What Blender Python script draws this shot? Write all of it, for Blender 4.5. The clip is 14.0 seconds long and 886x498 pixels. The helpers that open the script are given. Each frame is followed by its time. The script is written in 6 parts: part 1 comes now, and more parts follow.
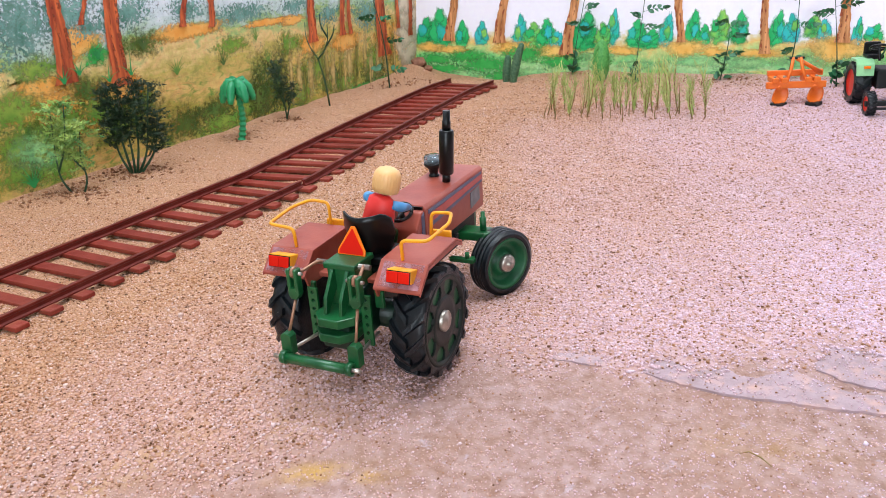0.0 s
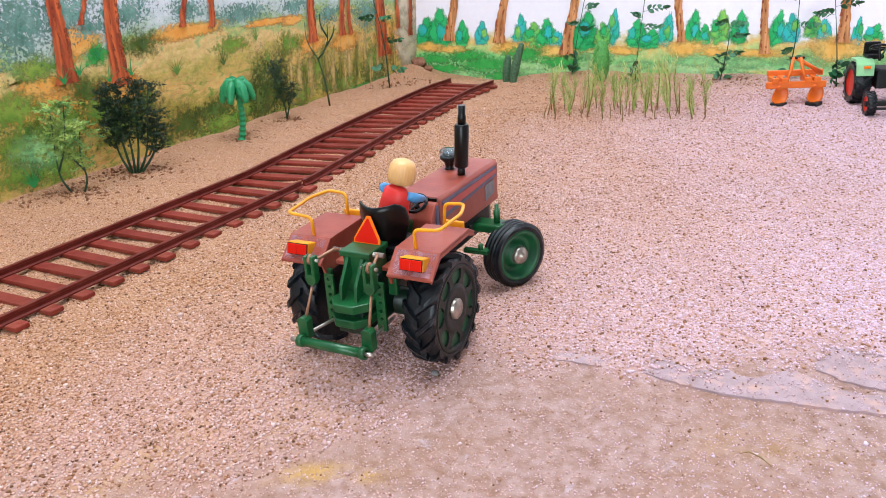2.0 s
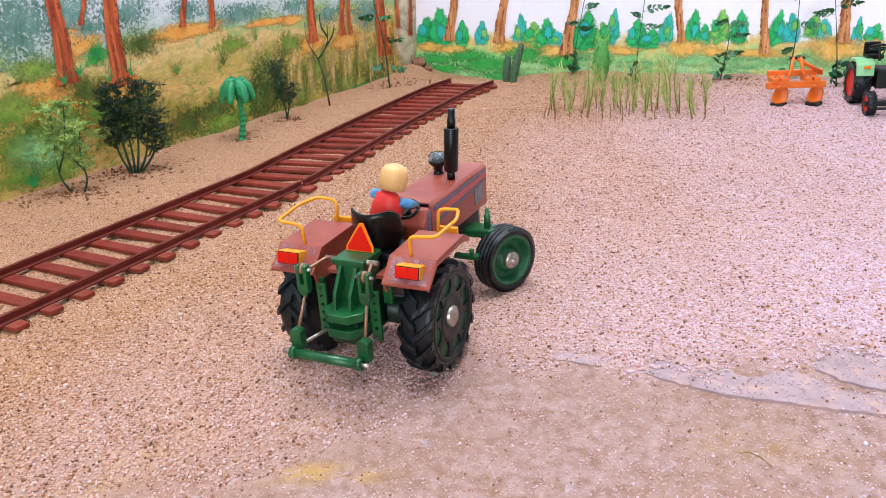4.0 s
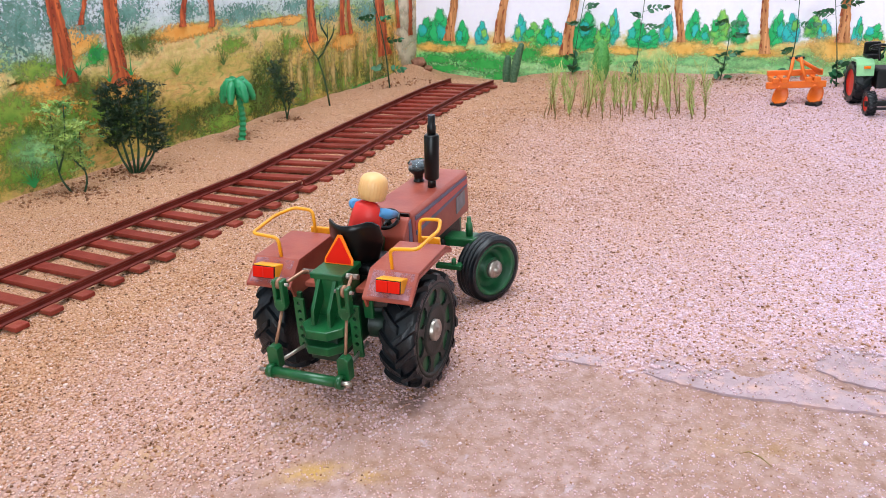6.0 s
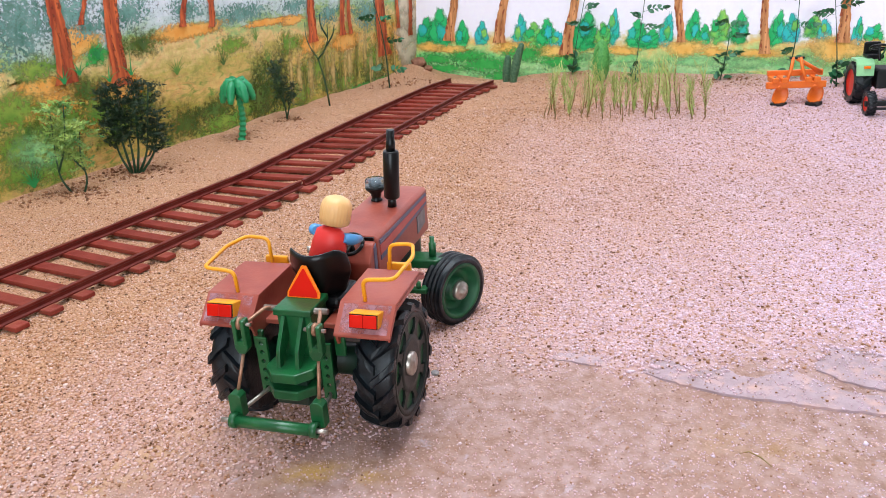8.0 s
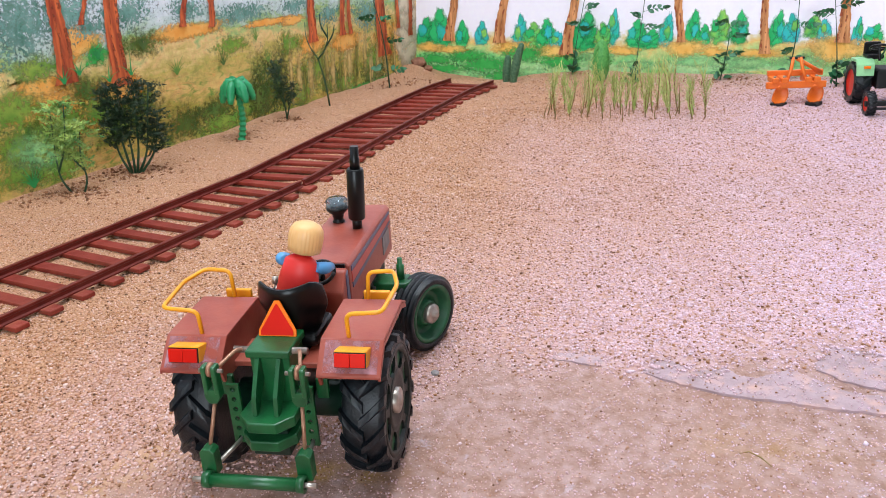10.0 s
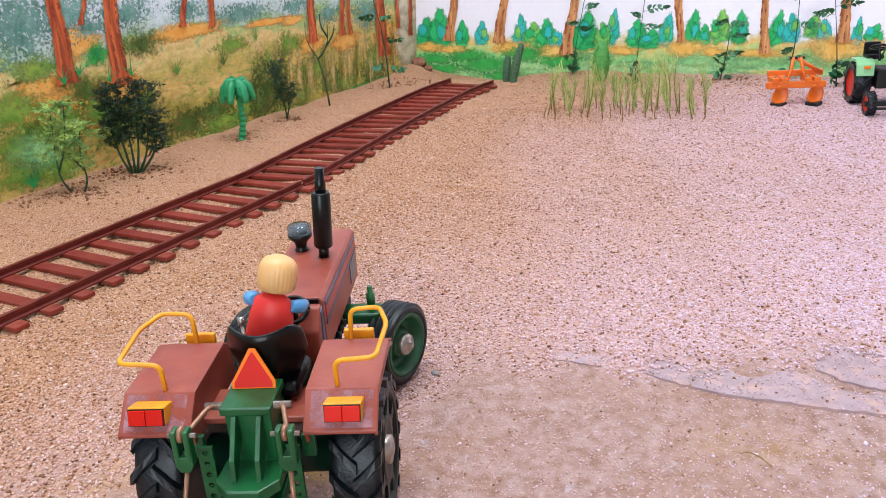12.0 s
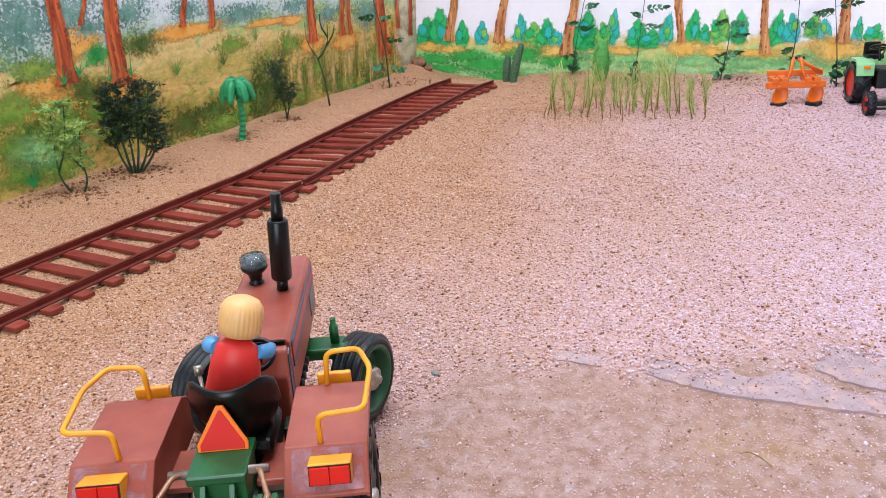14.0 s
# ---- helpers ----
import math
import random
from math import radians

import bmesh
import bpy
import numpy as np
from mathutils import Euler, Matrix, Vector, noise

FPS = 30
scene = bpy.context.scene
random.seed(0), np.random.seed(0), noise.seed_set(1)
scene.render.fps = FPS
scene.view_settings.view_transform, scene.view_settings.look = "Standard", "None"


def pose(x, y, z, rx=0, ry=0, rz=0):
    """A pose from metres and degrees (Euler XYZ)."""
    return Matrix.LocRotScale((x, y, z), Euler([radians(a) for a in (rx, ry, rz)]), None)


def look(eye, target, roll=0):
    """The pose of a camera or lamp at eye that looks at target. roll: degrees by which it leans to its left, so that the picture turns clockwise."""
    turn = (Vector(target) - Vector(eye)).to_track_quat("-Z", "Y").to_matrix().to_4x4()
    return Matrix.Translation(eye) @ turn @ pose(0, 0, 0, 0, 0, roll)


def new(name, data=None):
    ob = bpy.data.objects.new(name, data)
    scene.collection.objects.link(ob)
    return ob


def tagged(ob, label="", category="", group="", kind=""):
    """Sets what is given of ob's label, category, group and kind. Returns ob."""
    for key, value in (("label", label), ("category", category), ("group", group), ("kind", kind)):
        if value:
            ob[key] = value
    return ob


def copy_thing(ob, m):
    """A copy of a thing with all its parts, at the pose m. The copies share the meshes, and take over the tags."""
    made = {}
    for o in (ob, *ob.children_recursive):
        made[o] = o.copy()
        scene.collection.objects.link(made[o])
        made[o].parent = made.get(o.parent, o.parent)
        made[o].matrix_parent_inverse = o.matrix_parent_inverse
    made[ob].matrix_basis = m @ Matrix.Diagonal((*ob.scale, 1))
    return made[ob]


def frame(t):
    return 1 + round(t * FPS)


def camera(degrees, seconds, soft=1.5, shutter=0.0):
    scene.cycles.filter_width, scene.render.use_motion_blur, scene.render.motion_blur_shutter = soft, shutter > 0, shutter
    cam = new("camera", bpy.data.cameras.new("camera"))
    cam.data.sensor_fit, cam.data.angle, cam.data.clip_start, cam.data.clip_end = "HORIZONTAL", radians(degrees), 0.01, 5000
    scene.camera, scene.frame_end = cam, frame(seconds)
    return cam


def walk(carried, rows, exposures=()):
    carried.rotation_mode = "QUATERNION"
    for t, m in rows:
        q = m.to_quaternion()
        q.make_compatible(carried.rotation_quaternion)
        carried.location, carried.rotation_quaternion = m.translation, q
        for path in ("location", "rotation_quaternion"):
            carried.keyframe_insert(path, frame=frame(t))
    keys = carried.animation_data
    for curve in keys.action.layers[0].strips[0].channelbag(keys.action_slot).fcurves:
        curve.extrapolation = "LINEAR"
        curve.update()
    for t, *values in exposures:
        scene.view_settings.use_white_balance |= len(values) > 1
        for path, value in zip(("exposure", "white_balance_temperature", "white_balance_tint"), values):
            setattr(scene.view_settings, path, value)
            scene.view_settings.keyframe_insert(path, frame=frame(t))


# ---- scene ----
import itertools

cam = camera(59.343, 14.0, soft=0.55)
EYE = pose(0, 0, 0.3028, 68.342, 0, 0) @ pose(0, 0, 0, 0, 0, -3.602)
walk(cam, [(0.0, EYE), (14.0, EYE)], exposures=[(0.0, 0.04, 6500, 10), (8.0, 0.04, 6500, 10), (11.0, -0.03, 6500, 10), (14.0, -0.04, 6500, 10)])

# ---- world and light ----
world = bpy.data.worlds.new("sky")
scene.world = world
world.use_nodes = True
_w = world.node_tree
_sky = _w.nodes.new("ShaderNodeTexSky")
_sky.sky_type = "NISHITA"
_sky.sun_disc = False
_sky.sun_elevation = radians(58)
_sky.sun_rotation = radians(20)
_sky.dust_density = 4.0
_w.links.new(_sky.outputs[0], _w.nodes["Background"].inputs[0])
_w.nodes["Background"].inputs[1].default_value = 0.13

# added lamp in an unseen ceiling opening, for light from overhead; its middle lies so far from the left and the back
# wall
ROOF, OVERHEAD_FROM_LEFT, OVERHEAD_FROM_BACK, OVERHEAD_SIZE = 2.0, 0.72, 1.12, (0.95, 1.6)
YAW = math.degrees(math.atan2(-0.4932, 0.8699))
OVERHEAD_AT = (-0.039 + 0.8699 * OVERHEAD_FROM_LEFT - 0.4932 * OVERHEAD_FROM_BACK, 2.017 - 0.4932 * OVERHEAD_FROM_LEFT - 0.8699 * OVERHEAD_FROM_BACK)
_overhead = bpy.data.lights.new("added_overhead", "AREA")
_overhead.shape, _overhead.size, _overhead.size_y = "RECTANGLE", OVERHEAD_SIZE[0] - 0.04, OVERHEAD_SIZE[1] - 0.04
_overhead.energy = 46
_overhead.color = (0.825, 0.925, 1.0)
overhead_lamp = new("overhead_lamp", _overhead)
overhead_lamp.matrix_world = pose(OVERHEAD_AT[0], OVERHEAD_AT[1], ROOF + 0.06, 0, 0, YAW)
# added lamp in an unseen doorway assumed behind the camera, to fill the walls: stretch of the front wall, from the left
# wall
DOORWAY = (1.0, 2.4)
_rear_fill = bpy.data.lights.new("doorway", "AREA")
_rear_fill.shape, _rear_fill.size, _rear_fill.size_y = "RECTANGLE", 1.36, 1.85
_rear_fill.energy = 51
_rear_fill.color = (0.825, 0.925, 1.0)
rear_fill_lamp = new("rear_fill_lamp", _rear_fill)
rear_fill_lamp.matrix_world = look((-0.039 + 0.8699 * 1.7 - 0.4932 * 3.66, 2.017 - 0.4932 * 1.7 - 0.8699 * 3.66, 0.97), (-0.039 + 0.8699 * 1.7, 2.017 - 0.4932 * 1.7, 0.97))


# ---- materials ----
def lin(r, g, b):
    return tuple(((c / 255) / 12.92 if c < 11 else ((c / 255 + 0.055) / 1.055) ** 2.4) for c in (r, g, b)) + (1.0,)


def material(name, c1, c2=None, scale=40.0, rough=0.5, bump=0.0, bump_scale=None, metal=0.0, spec=0.5, detail=4.0, island=0.0, obj_random=0.0, dirt=None, dirt_scale=9.0, coat=0.0, stretch=1.0):
    """Two-tone paint with grain, a second, larger stain and fine relief."""
    m = bpy.data.materials.new(name)
    m.use_nodes = True
    t = m.node_tree
    b = t.nodes["Principled BSDF"]
    b.inputs["Roughness"].default_value = rough
    b.inputs["Metallic"].default_value = metal
    b.inputs["Specular IOR Level"].default_value = spec
    b.inputs["Coat Weight"].default_value = coat
    co = t.nodes.new("ShaderNodeTexCoord")
    n = t.nodes.new("ShaderNodeTexNoise")
    n.inputs["Scale"].default_value = scale
    n.inputs["Detail"].default_value = detail
    mp = t.nodes.new("ShaderNodeMapping")
    mp.inputs["Scale"].default_value = (1.0, 1.0, stretch)
    t.links.new(co.outputs["Object"], mp.inputs[0])
    t.links.new(mp.outputs[0], n.inputs["Vector"])
    ramp = t.nodes.new("ShaderNodeValToRGB")
    ramp.color_ramp.elements[0].position, ramp.color_ramp.elements[1].position = 0.34, 0.66
    ramp.color_ramp.elements[0].color, ramp.color_ramp.elements[1].color = c1, c2 or c1
    t.links.new(n.outputs[0], ramp.inputs[0])
    col = ramp.outputs[0]
    if dirt:
        n2 = t.nodes.new("ShaderNodeTexNoise")
        n2.inputs["Scale"].default_value = dirt_scale
        n2.inputs["Detail"].default_value = 6
        t.links.new(co.outputs["Object"], n2.inputs["Vector"])
        r2 = t.nodes.new("ShaderNodeValToRGB")
        r2.color_ramp.elements[0].position, r2.color_ramp.elements[1].position = 0.5, 0.75
        t.links.new(n2.outputs[0], r2.inputs[0])
        mx = t.nodes.new("ShaderNodeMixRGB")
        mx.inputs[2].default_value = dirt
        t.links.new(r2.outputs[0], mx.inputs[0])
        t.links.new(col, mx.inputs[1])
        col = mx.outputs[0]
    if island or obj_random:
        hsv = t.nodes.new("ShaderNodeHueSaturation")
        src = t.nodes.new("ShaderNodeNewGeometry") if island else t.nodes.new("ShaderNodeObjectInfo")
        mr = t.nodes.new("ShaderNodeMapRange")
        k = island or obj_random
        mr.inputs["To Min"].default_value, mr.inputs["To Max"].default_value = 1 - k, 1 + k
        t.links.new(src.outputs["Random Per Island" if island else "Random"], mr.inputs["Value"])
        t.links.new(mr.outputs[0], hsv.inputs["Value"])
        t.links.new(col, hsv.inputs["Color"])
        col = hsv.outputs[0]
    t.links.new(col, b.inputs["Base Color"])
    if bump:
        nb = t.nodes.new("ShaderNodeTexNoise")
        nb.inputs["Scale"].default_value = bump_scale or scale * 3
        nb.inputs["Detail"].default_value = 5
        t.links.new(co.outputs["Object"], nb.inputs["Vector"])
        bp = t.nodes.new("ShaderNodeBump")
        bp.inputs["Strength"].default_value = bump
        bp.inputs["Distance"].default_value = 0.001
        t.links.new(nb.outputs[0], bp.inputs["Height"])
        t.links.new(bp.outputs[0], b.inputs["Normal"])
    return m


# ---- mesh helpers ----
def finish(name, bm, mat, parent=None):
    me = bpy.data.meshes.new(name)
    bm.to_mesh(me)
    bm.free()
    for m in mat if isinstance(mat, (list, tuple)) else [mat]:
        me.materials.append(m)
    ob = new(name, me)
    if parent:
        ob.parent = parent
    return ob


def part(name, bm, mat, parent, label=""):
    """ONE mesh object under a thing or a part."""
    return tagged(finish(name, bm, mat, parent), label)


def thing(name, label, category, m=None, group=""):
    ob = new(name)
    ob.empty_display_size = 0.02
    if m is not None:
        ob.matrix_basis = m
    return tagged(ob, label, category, group)


def box(bm, x0, x1, y0, y1, z0, z1, bevel=0.0, seg=2):
    g = bmesh.ops.create_cube(bm, size=1.0)
    for v in g["verts"]:
        v.co = ((v.co.x + 0.5) * (x1 - x0) + x0, (v.co.y + 0.5) * (y1 - y0) + y0, (v.co.z + 0.5) * (z1 - z0) + z0)
    if bevel:
        es = list({e for v in g["verts"] for e in v.link_edges})
        bmesh.ops.bevel(bm, geom=es, offset=bevel, segments=seg, affect="EDGES", profile=0.5)
    return bm


def prism(bm, pts, axis, a, b, bevel=0.0):
    """A flat outline (two coordinates a point) drawn out along an axis from a to b."""
    def at(p, h):
        return {0: (h, p[0], p[1]), 1: (p[0], h, p[1]), 2: (p[0], p[1], h)}[axis]
    lo = [bm.verts.new(at(p, a)) for p in pts]
    hi = [bm.verts.new(at(p, b)) for p in pts]
    fs = [bm.faces.new(lo), bm.faces.new(hi)]
    for i in range(len(pts)):
        j = (i + 1) % len(pts)
        fs.append(bm.faces.new((lo[i], lo[j], hi[j], hi[i])))
    bmesh.ops.recalc_face_normals(bm, faces=fs)
    if bevel:
        es = list({e for f in fs for e in f.edges})
        bmesh.ops.bevel(bm, geom=es, offset=bevel, segments=2, affect="EDGES", profile=0.5)
    return bm


def tube(bm, pts, r, seg=10, caps=True):
    """A round bar along points; r is one radius or one for each point."""
    pts = [Vector(p) for p in pts]
    rs = r if isinstance(r, (list, tuple)) else [r] * len(pts)
    rings, side = [], None
    for i, p in enumerate(pts):
        d = (pts[min(i + 1, len(pts) - 1)] - pts[max(i - 1, 0)]).normalized()
        if side is None:
            side = d.orthogonal().normalized()
        side = (side - d * side.dot(d)).normalized()
        up = d.cross(side)
        rings.append([bm.verts.new(p + rs[i] * (math.cos(a) * side + math.sin(a) * up)) for a in (2 * math.pi * k / seg for k in range(seg))])
    for a, b in zip(rings, rings[1:]):
        for k in range(seg):
            bm.faces.new((a[k], a[(k + 1) % seg], b[(k + 1) % seg], b[k])).smooth = True
    if caps:
        bm.faces.new(rings[0][::-1])
        bm.faces.new(rings[-1])
    return bm


def lathe(bm, prof, m=None, seg=32, smooth=True):
    """A profile of (radius, height) turned about z, laid by m."""
    m = m or Matrix()
    rings = []
    for r, z in prof:
        if r < 1e-6:
            rings.append([bm.verts.new(m @ Vector((0, 0, z)))])
        else:
            rings.append([bm.verts.new(m @ Vector((r * math.cos(a), r * math.sin(a), z))) for a in (2 * math.pi * k / seg for k in range(seg))])
    for a, b in zip(rings, rings[1:]):
        for k in range(seg):
            j = (k + 1) % seg
            q = [a[k % len(a)], a[j % len(a)], b[j % len(b)], b[k % len(b)]]
            q = list(dict.fromkeys(q))
            if len(q) > 2:
                bm.faces.new(q).smooth = smooth
    return bm


def rounded(pts, r, n=4):
    """A path with its inner corners rounded."""
    pts = [Vector(p) for p in pts]
    out = [pts[0]]
    for a, b, c in zip(pts, pts[1:], pts[2:]):
        u, v = (a - b), (c - b)
        k = min(r, u.length * 0.45, v.length * 0.45)
        p0, p2 = b + u.normalized() * k, b + v.normalized() * k
        for i in range(n + 1):
            t = i / n
            out.append(p0 * (1 - t) ** 2 + b * 2 * t * (1 - t) + p2 * t * t)
    return out + [pts[-1]]


XAXIS = pose(0, 0, 0, 0, 90, 0)      # turns the lathe's z to +x

M_BROWN = material("brown_paint", lin(160, 75, 57), lin(144, 62, 48), 60, 0.42, 0.12, 400, dirt=lin(166, 90, 74), dirt_scale=25)
M_GREEN = material("green_paint", lin(20, 92, 47), lin(13, 70, 36), 70, 0.33, 0.15, 500, dirt=lin(34, 100, 56), dirt_scale=40)
M_DGREEN = material("dark_green_paint", lin(10, 46, 30), lin(6, 32, 22), 70, 0.4, 0.15, 500)
M_BLACK = material("black_gloss_plastic", lin(7, 8, 9), lin(11, 12, 12), 80, 0.3, 0.05, 300, spec=0.35)
M_CAST = material("black_casting", lin(10, 11, 11), lin(17, 17, 17), 120, 0.6, 0.3, 600)
M_RUBBER = material("tyre_rubber", lin(7, 10, 14), lin(12, 17, 22), 150, 0.36, 0.3, 700, spec=0.4, dirt=lin(34, 44, 50), dirt_scale=110)
M_RIM = material("rim_paint", lin(20, 30, 26), lin(13, 21, 18), 90, 0.45, 0.15, 500, spec=0.35)
M_DISC = material("disc_paint", lin(26, 92, 54), lin(16, 70, 42), 80, 0.45, 0.15, 500)
M_YELLOW = material("yellow_paint", lin(238, 164, 30), lin(226, 148, 22), 60, 0.35, 0.08, 400)
M_RED = material("red_lens", lin(216, 26, 6), lin(204, 20, 5), 40, 0.35, spec=0.2)
M_ORANGE = material("orange_border", lin(245, 120, 20), None, 40, 0.4, spec=0.25)
M_STEEL = material("bare_steel", lin(190, 182, 172), lin(160, 150, 140), 200, 0.32, 0.1, 600, metal=0.85)
M_BRONZE = material("bronze_link", lin(176, 134, 108), lin(150, 108, 84), 200, 0.4, 0.1, 600, metal=0.5)
M_STRIPE = material("grey_blue_decal", lin(88, 92, 118), lin(78, 80, 104), 90, 0.4)
M_CORAL = material("coral_decal", lin(190, 80, 72), lin(176, 70, 64), 90, 0.4)
M_PLATE = material("grey_decal", lin(118, 122, 126), lin(98, 102, 108), 180, 0.4)
M_HAIR = material("yellow_plastic", lin(232, 182, 120), lin(224, 172, 110), 50, 0.4)
M_TORSO = material("red_plastic", lin(226, 58, 52), lin(214, 50, 46), 50, 0.4, spec=0.3)
M_ARM = material("blue_plastic", lin(82, 152, 204), lin(72, 140, 194), 50, 0.38)
M_TRACK = material("brown_sleeper", lin(138, 56, 42), lin(122, 40, 28), 70, 0.62, 0.3, 500, spec=0.25, obj_random=0.12, dirt=lin(150, 84, 66), dirt_scale=30)
M_RAIL = material("brown_rail", lin(108, 36, 27), lin(90, 28, 20), 90, 0.5, 0.25, 500, spec=0.3, dirt=lin(116, 46, 36), dirt_scale=45)
M_SKIN = material("pale_plastic", lin(240, 196, 160), None, 50, 0.4)


def glass_material(name, tint):
    m = bpy.data.materials.new(name)
    m.use_nodes = True
    b = m.node_tree.nodes["Principled BSDF"]
    b.inputs["Base Color"].default_value = tint
    b.inputs["Transmission Weight"].default_value = 0.9
    b.inputs["Roughness"].default_value = 0.06
    b.inputs["IOR"].default_value = 1.3
    return m


M_GLASS = glass_material("clear_dome", lin(190, 208, 214))

# ---- the place: a painted corner of a yard ----
G = Vector((0.0629, 0, 1))                  # the walls' upright, against the slightly sloping ground
CORNER = Vector((-0.039, 2.017, 0))
D_LEFT = Vector((-0.4932, -0.8699, 0)).normalized()
D_BACK = Vector((0.8699, -0.4932, 0)).normalized()


def bare(x, y):
    """How bare of gravel the ground is: 1 on the worn concrete, 0 on full gravel."""
    edge = np.interp(x, [-0.6, -0.285, -0.19, -0.126, -0.041, 0.033, 0.087, 0.132, 0.159, 0.20, 0.257, 0.316, 0.8],
                     [0.33, 0.385, 0.42, 0.445, 0.475, 0.53, 0.525, 0.515, 0.53, 0.50, 0.505, 0.49, 0.46])
    wob = 0.014 * np.sin(23 * x + 1.3) + 0.01 * np.sin(61 * x + 3 * y) + 0.008 * np.sin(97 * x - 40 * y)
    return np.clip((edge + wob - y) / np.interp(x, [-0.15, 0.0, 0.12], [0.10, 0.09, 0.06]) + 0.5, 0, 1)


def ground_z(x, y):
    """Height of the sand and gravel: thin over the slab, heaped a little along the walls and in the corner."""
    px, py = x - CORNER.x, y - CORNER.y
    sl = px * D_BACK.x + py * D_BACK.y           # distance from the left wall
    sb = px * D_LEFT.x + py * D_LEFT.y           # distance from the back wall
    heap = 0.003 * np.exp(-np.clip(sl, 0, 9) / 0.05) + 0.004 * np.exp(-np.clip(sb, 0, 9) / 0.05)
    heap = heap + 0.022 * np.exp(-((sl - 0.03) ** 2 + (sb - 0.06) ** 2) / 0.0022)
    heap = heap - 0.026 * np.exp(-((sl - 0.20) / 0.13) ** 2) * np.clip((0.14 - sb) / 0.10, 0, 1)
    rough = 0.0012 * (np.sin(31 * x + 12 * y) + np.sin(47 * y - 19 * x) + np.sin(83 * x + 71 * y) * 0.6)
    return (1 - bare(x, y)) * (0.0015 + rough) + heap - 0.003 * bare(x, y)


def mix(t, fac, a, b, mode="MIX"):
    n = t.nodes.new("ShaderNodeMixRGB")
    n.blend_type = mode
    for i, v in enumerate((fac, a, b)):
        if isinstance(v, (int, float)):
            n.inputs[i].default_value = v
        elif isinstance(v, tuple):
            n.inputs[i].default_value = v
        else:
            t.links.new(v, n.inputs[i])
    return n.outputs[0]


def noise_node(t, co, scale, detail=4.0, rough=0.5, distort=0.0):
    n = t.nodes.new("ShaderNodeTexNoise")
    n.inputs["Scale"].default_value, n.inputs["Detail"].default_value = scale, detail
    n.inputs["Roughness"].default_value, n.inputs["Distortion"].default_value = rough, distort
    t.links.new(co, n.inputs["Vector"])
    return n.outputs[0]


def ramp_node(t, fac, stops):
    r = t.nodes.new("ShaderNodeValToRGB")
    e = r.color_ramp.elements
    while len(e) < len(stops):
        e.new(0.5)
    for k, (p, c) in zip(e, stops):
        k.position, k.color = p, c
    t.links.new(fac, r.inputs[0])
    return r.outputs[0]


def step_node(t, fac, lo, hi):
    return ramp_node(t, fac, [(lo, (0, 0, 0, 1)), (hi, (1, 1, 1, 1))])


def ground_material():
    """Pinkish crushed stone that thins out over dusty grey concrete; tan sand towards the left wall, its tint also
    holding the warmer light there.
    """
    m = bpy.data.materials.new("gravel_and_concrete")
    m.use_nodes = True
    t = m.node_tree
    b = t.nodes["Principled BSDF"]
    co = t.nodes.new("ShaderNodeTexCoord").outputs["Object"]
    at = t.nodes.new("ShaderNodeAttribute")
    at.attribute_name = "bare"
    sa = t.nodes.new("ShaderNodeAttribute")
    sa.attribute_name = "sand"
    fine, mid, big = noise_node(t, co, 420, 3), noise_node(t, co, 120, 5), noise_node(t, co, 9, 5)
    vor = t.nodes.new("ShaderNodeTexVoronoi")
    vor.inputs["Scale"].default_value = 330
    t.links.new(co, vor.inputs["Vector"])
    pink = ramp_node(t, vor.outputs["Color"], [(0.0, lin(150, 104, 78)), (0.25, lin(196, 154, 142)), (0.6, lin(210, 174, 182)), (1.0, lin(222, 196, 208))])
    tan = ramp_node(t, fine, [(0.3, lin(132, 88, 58)), (0.5, lin(184, 136, 102)), (0.7, lin(204, 160, 126))])
    # tan over pink is part real sand, part painted warm-to-cool light
    grav = mix(t, sa.outputs["Fac"], pink, tan)
    conc = ramp_node(t, mid, [(0.3, lin(140, 104, 88)), (0.5, lin(164, 130, 120)), (0.7, lin(180, 150, 144))])
    conc = mix(t, step_node(t, big, 0.46, 0.80), conc, lin(154, 114, 92))
    grime = noise_node(t, co, 38, 6, 0.7, 0.5)
    conc = mix(t, step_node(t, grime, 0.60, 0.74), conc, lin(196, 182, 194))
    conc = mix(t, step_node(t, noise_node(t, co, 75, 7, 0.75), 0.56, 0.78), conc, lin(134, 96, 76))
    st = t.nodes.new("ShaderNodeAttribute")
    st.attribute_name = "stain"
    yel = t.nodes.new("ShaderNodeMath")
    yel.operation = "MULTIPLY"
    t.links.new(st.outputs["Fac"], yel.inputs[0])
    t.links.new(ramp_node(t, noise_node(t, co, 55, 6, 0.65), [(0.36, (0.05, 0.05, 0.05, 1)), (0.60, (1, 1, 1, 1))]), yel.inputs[1])
    conc = mix(t, yel.outputs[0], conc, lin(192, 148, 66))
    speck = step_node(t, fine, 0.60, 0.70)
    conc = mix(t, speck, conc, lin(200, 164, 152))
    t.links.new(mix(t, at.outputs["Fac"], grav, conc), b.inputs["Base Color"])
    b.inputs["Roughness"].default_value = 0.85
    bp = t.nodes.new("ShaderNodeBump")
    bp.inputs["Strength"].default_value, bp.inputs["Distance"].default_value = 0.7, 0.0015
    t.links.new(mix(t, at.outputs["Fac"], vor.outputs["Distance"], fine), bp.inputs["Height"])
    t.links.new(bp.outputs[0], b.inputs["Normal"])
    return m


def wall_distance(x, y):
    px, py = x - CORNER.x, y - CORNER.y
    return px * D_BACK.x + py * D_BACK.y, px * D_LEFT.x + py * D_LEFT.y


